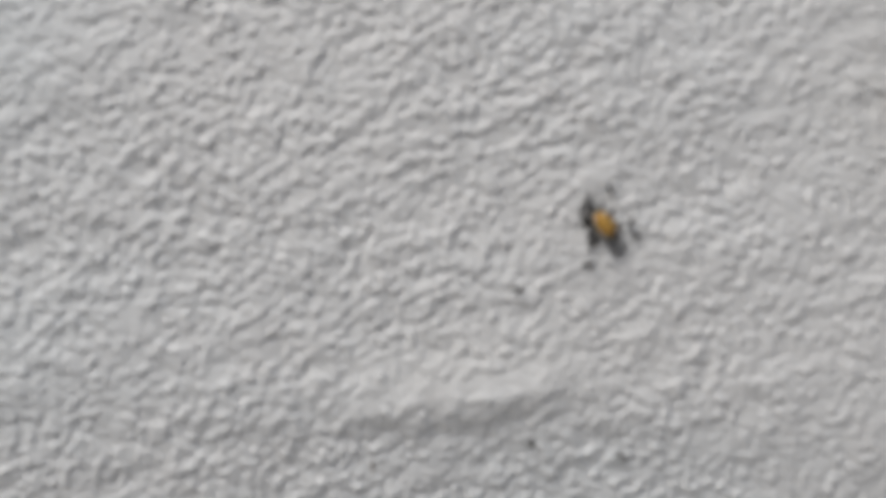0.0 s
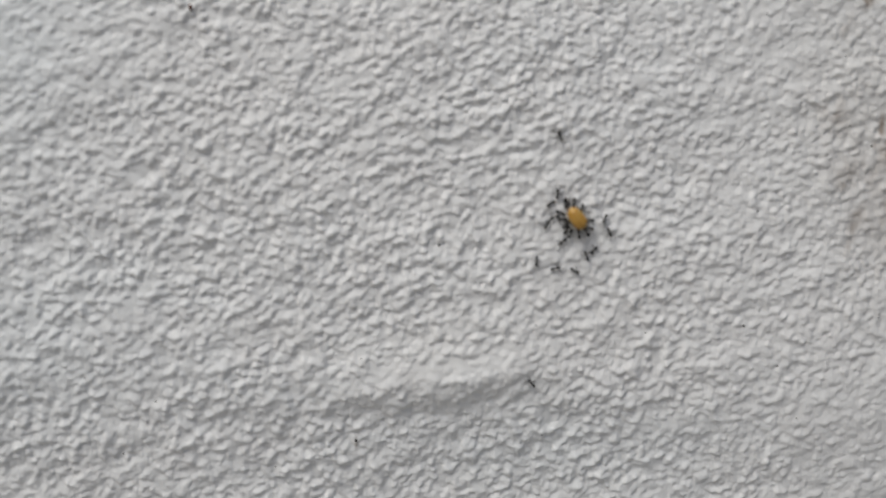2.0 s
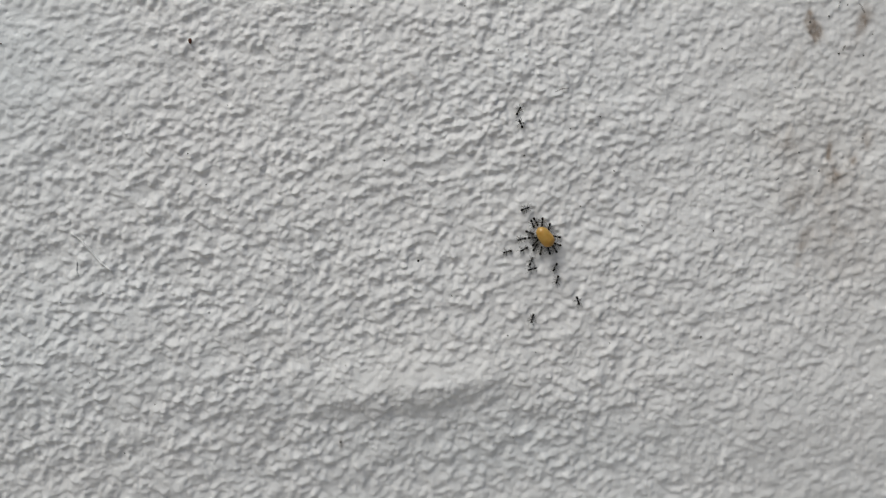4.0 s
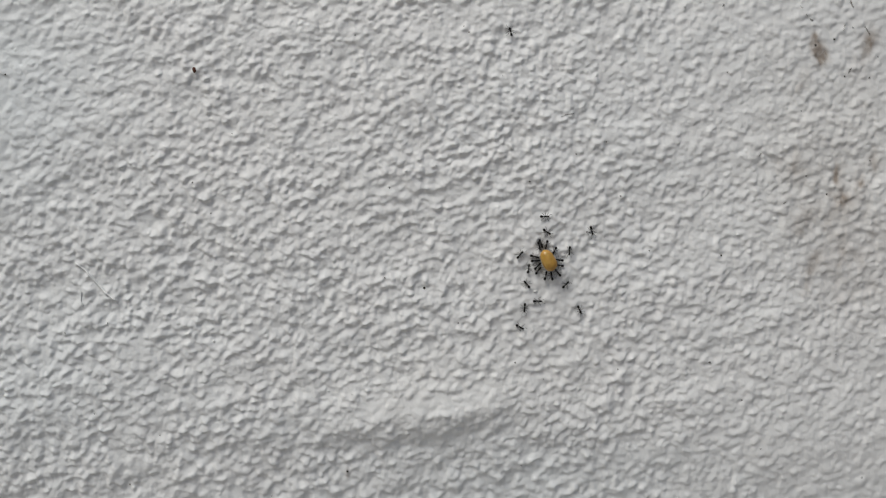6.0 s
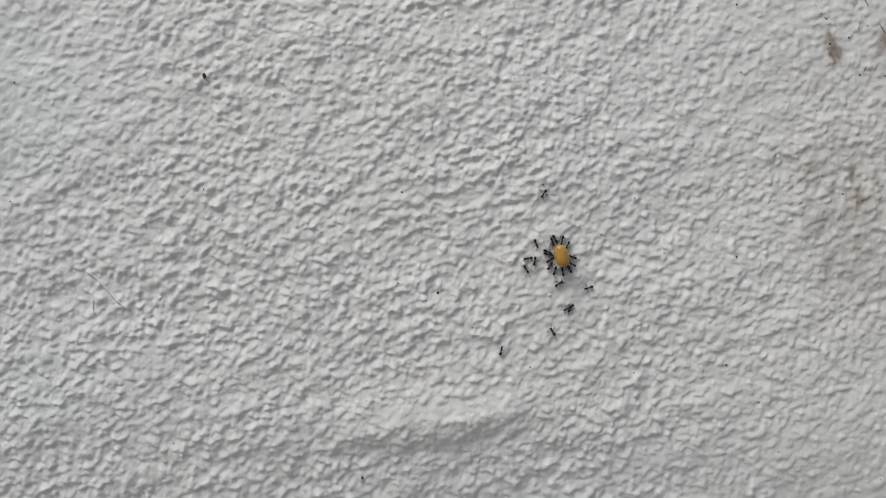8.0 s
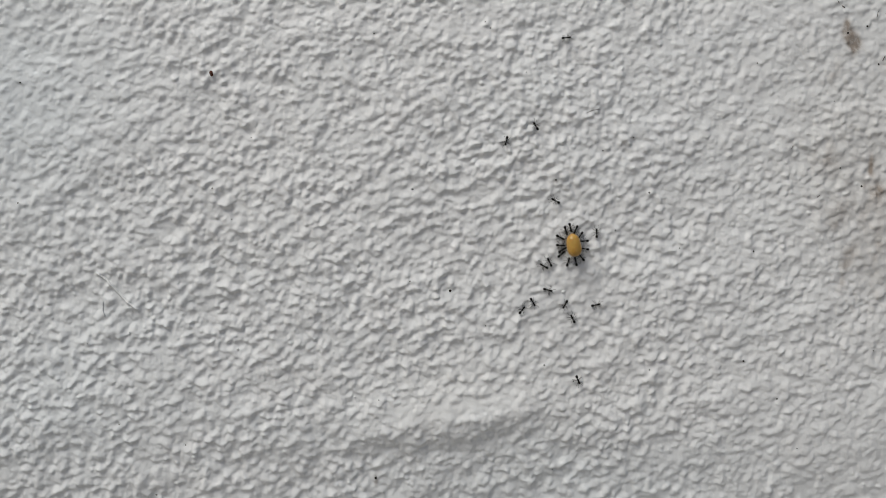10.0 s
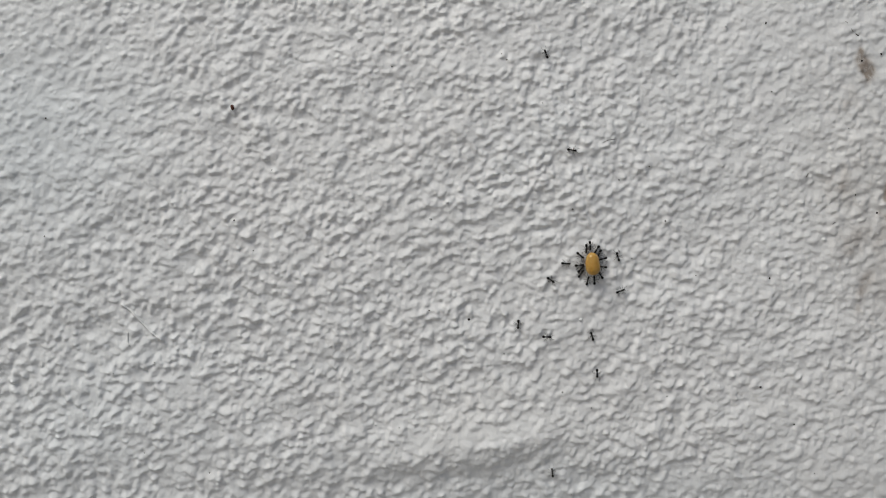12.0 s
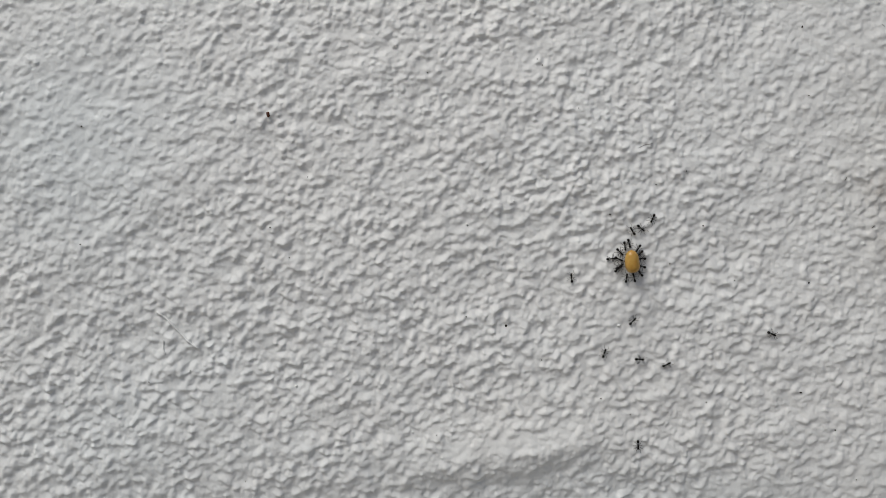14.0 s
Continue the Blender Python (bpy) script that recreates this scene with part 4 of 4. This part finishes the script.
    walk(roamers[9], route([(0.00, 0.0304, 1.3998, -63), (0.25, 0.0307, 1.3996, -124), (0.50, 0.0310, 1.3995, -184), (0.75, 0.0303, 1.3994, -239), (1.00, 0.0296, 1.3993, -294), (1.25, 0.0308, 1.4010, -255), (1.50, 0.0319, 1.4025, -215), (1.80, 0.0311, 1.4044, -243), (2.00, 0.0267, 1.4145, -250), (2.10, 0.0271, 1.4151, -245), (2.30, 0.0263, 1.4225, -255), (2.50, 0.0253, 1.4288, -290), (2.60, 0.0238, 1.4272, -335), (2.70, 0.0217, 1.4271, -380), (3.75, 0.0228, 1.4280, -318), (4.80, 0.0248, 1.4286, -255), (5.00, 0.0235, 1.4310, -255), (5.20, 0.0236, 1.4302, -255), (5.40, 0.0247, 1.4435, -320), (5.50, 0.0244, 1.4489, -285), (5.60, 0.0237, 1.4565, -268), (5.70, 0.0218, 1.4641, -258), (5.90, 0.0188, 1.4801, -260), (14.00, 0.0188, 1.5541, -260)]))
    walk(roamers[10], route([(0.00, 0.0289, 1.3913, 149), (0.50, 0.0288, 1.3915, 149), (1.00, 0.0285, 1.3910, 149), (1.50, 0.0295, 1.3918, 149), (2.00, 0.0314, 1.3926, 149), (2.50, 0.0315, 1.3924, 149), (5.00, 0.0307, 1.3931, 149), (5.50, 0.0304, 1.3934, 149), (6.00, 0.0303, 1.3933, 149), (6.50, 0.0301, 1.3939, 149), (7.00, 0.0301, 1.3938, 149), (7.50, 0.0301, 1.3946, 149), (9.20, 0.0298, 1.3964, 149), (9.80, 0.0244, 1.4221, 115), (10.00, 0.0197, 1.4303, 120), (10.20, 0.0124, 1.4308, 180), (10.40, 0.0078, 1.4299, 185), (10.50, 0.0072, 1.4294, 200), (10.60, 0.0078, 1.4296, 195), (10.80, 0.0075, 1.4294, 230), (11.00, 0.0072, 1.4288, 230), (11.20, 0.0054, 1.4244, 255), (11.40, 0.0090, 1.4160, 320), (11.50, 0.0119, 1.4133, 308), (11.60, 0.0162, 1.4089, 305), (11.80, 0.0162, 1.4004, 265), (12.00, 0.0188, 1.3964, 325), (12.20, 0.0184, 1.3947, 295), (12.40, 0.0199, 1.3868, 300), (12.50, 0.0231, 1.3854, 318), (12.60, 0.0236, 1.3847, 315), (12.80, 0.0234, 1.3800, 265), (13.00, 0.0237, 1.3737, 265), (13.20, 0.0238, 1.3701, 250), (13.40, 0.0245, 1.3697, 260), (13.50, 0.0234, 1.3699, 270), (13.55, 0.0227, 1.3705, 190), (13.60, 0.0219, 1.3712, 110), (13.80, 0.0197, 1.3728, 130), (14.00, 0.0225, 1.3782, 70)]))
    walk(roamers[11], route([(0.00, 0.0239, 1.3958, -185), (0.50, 0.0231, 1.3959, -173), (1.50, 0.0237, 1.3963, -135), (2.30, 0.0245, 1.3971, -180), (2.50, 0.0237, 1.3958, -205), (2.70, 0.0240, 1.3951, -205), (3.75, 0.0237, 1.4165, -242), (4.80, 0.0245, 1.4380, -280), (4.87, 0.0240, 1.4372, -337), (4.93, 0.0236, 1.4365, -393), (5.00, 0.0231, 1.4357, -450), (5.20, 0.0226, 1.4345, -435), (5.27, 0.0226, 1.4338, -490), (5.33, 0.0226, 1.4330, -545), (5.40, 0.0225, 1.4325, -603), (5.50, 0.0217, 1.4340, -612), (5.60, 0.0206, 1.4393, -618), (5.70, 0.0206, 1.4413, -640), (5.80, 0.0212, 1.4453, -645), (5.90, 0.0209, 1.4508, -628), (6.00, 0.0196, 1.4572, -615), (6.10, 0.0183, 1.4639, -615), (6.40, 0.0143, 1.4839, -615), (14.00, 0.0143, 1.5539, -615)]))
    walk(roamers[12], route([(0.00, 0.0283, 1.3929, 212), (0.50, 0.0282, 1.3931, 212), (1.00, 0.0279, 1.3926, 212), (1.50, 0.0289, 1.3934, 212), (2.00, 0.0308, 1.3942, 212), (2.50, 0.0309, 1.3940, 212), (5.00, 0.0301, 1.3947, 212), (5.50, 0.0298, 1.3950, 212), (6.00, 0.0297, 1.3949, 212), (6.50, 0.0295, 1.3955, 212), (7.00, 0.0295, 1.3954, 212), (7.50, 0.0295, 1.3962, 212), (9.20, 0.0292, 1.3980, 212), (9.80, 0.0117, 1.4370, 240), (10.00, 0.0118, 1.4261, 255), (10.20, 0.0107, 1.4215, 245), (10.30, 0.0094, 1.4236, 195), (10.40, 0.0079, 1.4257, 145), (10.50, 0.0080, 1.4265, 120), (10.60, 0.0083, 1.4266, 120), (10.80, 0.0064, 1.4270, 145), (11.00, 0.0025, 1.4323, 105), (11.20, 0.0079, 1.4397, 50), (11.40, 0.0118, 1.4525, 80), (11.60, 0.0112, 1.4639, 80), (11.75, 0.0110, 1.4682, 93), (12.60, 0.0090, 1.5065, 93), (14.00, 0.0090, 1.5365, 93)]))
    walk(roamers[13], route([(0.00, 0.0086, 1.3770, 162), (0.08, 0.0071, 1.3775, 112), (0.17, 0.0055, 1.3779, 62), (0.25, 0.0041, 1.3784, 12), (0.60, 0.0139, 1.3804, 54), (1.20, 0.0170, 1.3844, 55), (1.47, 0.0188, 1.3866, -3), (1.73, 0.0212, 1.3889, -62), (2.00, 0.0236, 1.3914, -120), (2.10, 0.0241, 1.3899, -155), (2.30, 0.0251, 1.3904, -160), (2.50, 0.0233, 1.3892, -135), (2.70, 0.0215, 1.3925, -80), (3.75, 0.0206, 1.3899, -145), (4.80, 0.0208, 1.3875, -210), (5.00, 0.0178, 1.3894, -220), (5.20, 0.0167, 1.3926, -260), (5.40, 0.0197, 1.3975, -330), (5.50, 0.0208, 1.3982, -330), (5.80, 0.0234, 1.4034, -320), (6.00, 0.0293, 1.4060, -360), (6.20, 0.0349, 1.4009, -405), (6.40, 0.0369, 1.3962, -420), (6.50, 0.0372, 1.3968, -422), (6.60, 0.0368, 1.3963, -420), (6.67, 0.0369, 1.3966, -362), (6.73, 0.0371, 1.3970, -303), (6.80, 0.0373, 1.3973, -245), (7.00, 0.0376, 1.4007, -235), (7.20, 0.0355, 1.4055, -245), (7.40, 0.0326, 1.4152, -240), (7.50, 0.0298, 1.4175, -218), (7.60, 0.0276, 1.4175, -180), (7.70, 0.0250, 1.4149, -135), (9.80, 0.0257, 1.4095, -105), (9.90, 0.0252, 1.4098, -158), (10.00, 0.0247, 1.4101, -210), (10.20, 0.0245, 1.4136, -260), (10.40, 0.0243, 1.4163, -255), (10.50, 0.0239, 1.4160, -250), (10.60, 0.0234, 1.4164, -220), (10.80, 0.0230, 1.4181, -220), (11.00, 0.0232, 1.4217, -275), (11.20, 0.0235, 1.4263, -275), (11.40, 0.0234, 1.4286, -265), (11.50, 0.0232, 1.4308, -255), (11.60, 0.0226, 1.4340, -255), (11.70, 0.0230, 1.4342, -190), (11.80, 0.0235, 1.4344, -125), (11.90, 0.0244, 1.4330, -68), (12.00, 0.0253, 1.4316, -10), (12.20, 0.0270, 1.4296, -45), (12.40, 0.0273, 1.4238, -50), (12.50, 0.0285, 1.4210, -65), (12.60, 0.0288, 1.4187, -60), (12.80, 0.0307, 1.4156, -60), (13.00, 0.0298, 1.4141, -75), (13.20, 0.0302, 1.4137, -45), (13.40, 0.0311, 1.4122, -45), (13.50, 0.0336, 1.4105, -40), (13.60, 0.0331, 1.4116, -30), (13.80, 0.0326, 1.4108, -15), (14.00, 0.0334, 1.4115, -42)]))
    walk(roamers[14], route([(0.00, 0.0199, 1.3096, 17), (0.30, 0.0228, 1.3099, 56), (0.60, 0.0256, 1.3106, 95), (1.00, 0.0243, 1.3195, 99), (1.20, 0.0234, 1.3275, 75), (1.50, 0.0259, 1.3347, 116), (2.00, 0.0200, 1.3509, 135), (2.10, 0.0198, 1.3511, 145), (2.30, 0.0133, 1.3516, 175), (2.50, 0.0118, 1.3498, 130), (2.70, 0.0142, 1.3565, 85), (2.85, 0.0187, 1.3696, 28), (3.00, 0.0244, 1.3831, -28), (3.15, 0.0310, 1.3936, -84), (4.60, 0.0307, 1.3939, -84), (5.00, 0.0316, 1.3994, -108), (5.15, 0.0302, 1.3976, -84), (5.30, 0.0311, 1.3983, -26), (5.40, 0.0315, 1.3992, 24), (5.50, 0.0319, 1.4001, 75), (5.60, 0.0328, 1.3999, 90), (5.67, 0.0333, 1.3991, 148), (5.73, 0.0338, 1.3982, 207), (5.80, 0.0343, 1.3974, 265), (6.00, 0.0360, 1.3964, 265), (6.20, 0.0357, 1.3924, 240), (6.50, 0.0359, 1.3910, 228), (6.60, 0.0353, 1.3906, 215), (6.80, 0.0335, 1.3902, 220), (7.00, 0.0352, 1.3881, 260), (7.20, 0.0370, 1.3879, 245), (7.40, 0.0363, 1.3849, 275), (7.50, 0.0366, 1.3833, 280), (7.60, 0.0373, 1.3819, 280), (7.70, 0.0353, 1.3817, 230), (9.80, 0.0271, 1.3685, 300), (10.00, 0.0303, 1.3614, 290), (10.20, 0.0320, 1.3549, 270), (10.40, 0.0333, 1.3501, 270), (10.60, 0.0338, 1.3462, 300), (10.80, 0.0356, 1.3469, 360), (11.00, 0.0396, 1.3476, 360), (11.20, 0.0412, 1.3468, 300), (11.40, 0.0439, 1.3430, 300), (11.55, 0.0448, 1.3392, 283), (12.40, 0.0526, 1.3050, 283), (14.00, 0.0524, 1.2750, 283)]))
    walk(roamers[15], route([(0.00, 0.0121, 1.3410, 115), (0.25, 0.0061, 1.3539, 53), (0.40, 0.0134, 1.3616, 71), (0.50, 0.0186, 1.3643, 77), (0.60, 0.0190, 1.3688, 84), (0.80, 0.0210, 1.3773, 80), (1.10, 0.0145, 1.3764, 50), (1.55, 0.0174, 1.3789, -21), (2.00, 0.0211, 1.3820, -92), (2.10, 0.0200, 1.3787, -92), (2.30, 0.0201, 1.3726, -105), (2.50, 0.0126, 1.3661, -125), (2.60, 0.0140, 1.3671, -175), (2.70, 0.0145, 1.3663, -225), (2.93, 0.0203, 1.3795, -289), (3.15, 0.0302, 1.3932, -353), (4.80, 0.0298, 1.3936, -353), (4.95, 0.0276, 1.3935, -351), (5.40, 0.0247, 1.3975, -335), (5.50, 0.0245, 1.3983, -318), (5.60, 0.0252, 1.3998, -330), (6.00, 0.0299, 1.4017, -395), (6.20, 0.0303, 1.4011, -430), (6.40, 0.0328, 1.3996, -435), (6.50, 0.0340, 1.3992, -455), (6.60, 0.0341, 1.3985, -460), (6.80, 0.0332, 1.3986, -460), (6.87, 0.0337, 1.3984, -402), (6.93, 0.0343, 1.3982, -343), (7.00, 0.0349, 1.3979, -285), (7.45, 0.0300, 1.3954, -285), (7.50, 0.0300, 1.3955, -285), (9.35, 0.0296, 1.3975, -285), (9.80, 0.0347, 1.4024, -255), (10.00, 0.0358, 1.4013, -270), (10.20, 0.0362, 1.4019, -315), (10.30, 0.0368, 1.4011, -385), (10.40, 0.0374, 1.4002, -455), (10.50, 0.0368, 1.3995, -470), (10.60, 0.0368, 1.3986, -480), (10.80, 0.0367, 1.3954, -460), (11.00, 0.0401, 1.3928, -410), (11.20, 0.0413, 1.3893, -435), (11.40, 0.0426, 1.3857, -425), (11.50, 0.0423, 1.3832, -450), (11.60, 0.0387, 1.3789, -475), (11.80, 0.0320, 1.3752, -495), (12.00, 0.0307, 1.3705, -450), (12.20, 0.0311, 1.3644, -455), (12.40, 0.0324, 1.3581, -405), (12.50, 0.0316, 1.3582, -455), (12.60, 0.0309, 1.3582, -505), (12.70, 0.0275, 1.3605, -542), (12.80, 0.0242, 1.3628, -580), (13.00, 0.0231, 1.3697, -635), (13.20, 0.0247, 1.3735, -600), (13.27, 0.0249, 1.3733, -542), (13.33, 0.0252, 1.3730, -483), (13.40, 0.0254, 1.3728, -425), (13.50, 0.0259, 1.3727, -422), (13.60, 0.0267, 1.3719, -415), (13.80, 0.0302, 1.3623, -435), (14.00, 0.0308, 1.3528, -450)]))
    walk(roamers[16], route([(0.00, -0.0331, 1.6069, -73), (1.80, -0.0303, 1.5973, -73), (4.80, 0.0128, 1.4536, -60), (4.85, 0.0126, 1.4550, -8), (4.90, 0.0125, 1.4566, 43), (4.95, 0.0124, 1.4581, 95), (5.80, 0.0089, 1.4977, 95), (14.00, 0.0089, 1.5277, 95)]))
    walk(roamers[17], route([(0.00, -0.0182, 1.5282, -70), (9.55, 0.0018, 1.4783, -66), (9.80, 0.0125, 1.4540, -42), (10.00, 0.0287, 1.4538, 4), (10.30, 0.0459, 1.4564, 38), (10.50, 0.0537, 1.4735, 69), (10.90, 0.0628, 1.5003, 71), (14.00, 0.0728, 1.5403, 71)]))
    # the legs step in two sets of three
    for k, a in enumerate(roamers + carriers):
        swing = 17 if k < len(roamers) else 7
        legs = [p for p in a.children if p.name.startswith("leg")]
        for n, leg in enumerate(legs):
            root, way = LEG_ROOTS[n // 2]
            side = 1 if n % 2 == 0 else -1
            beat = k * 1.3 + (math.pi if (n // 2 + n % 2) % 2 else 0)
            steps = []
            for s in range(71):
                t = s * 0.2
                steps.append((t, pose(root * MM, side * 0.10 * MM, 0.32 * MM, 0, 0, side * way + swing * math.sin(8.7 * t + beat))))
            walk(leg, steps)


motions()
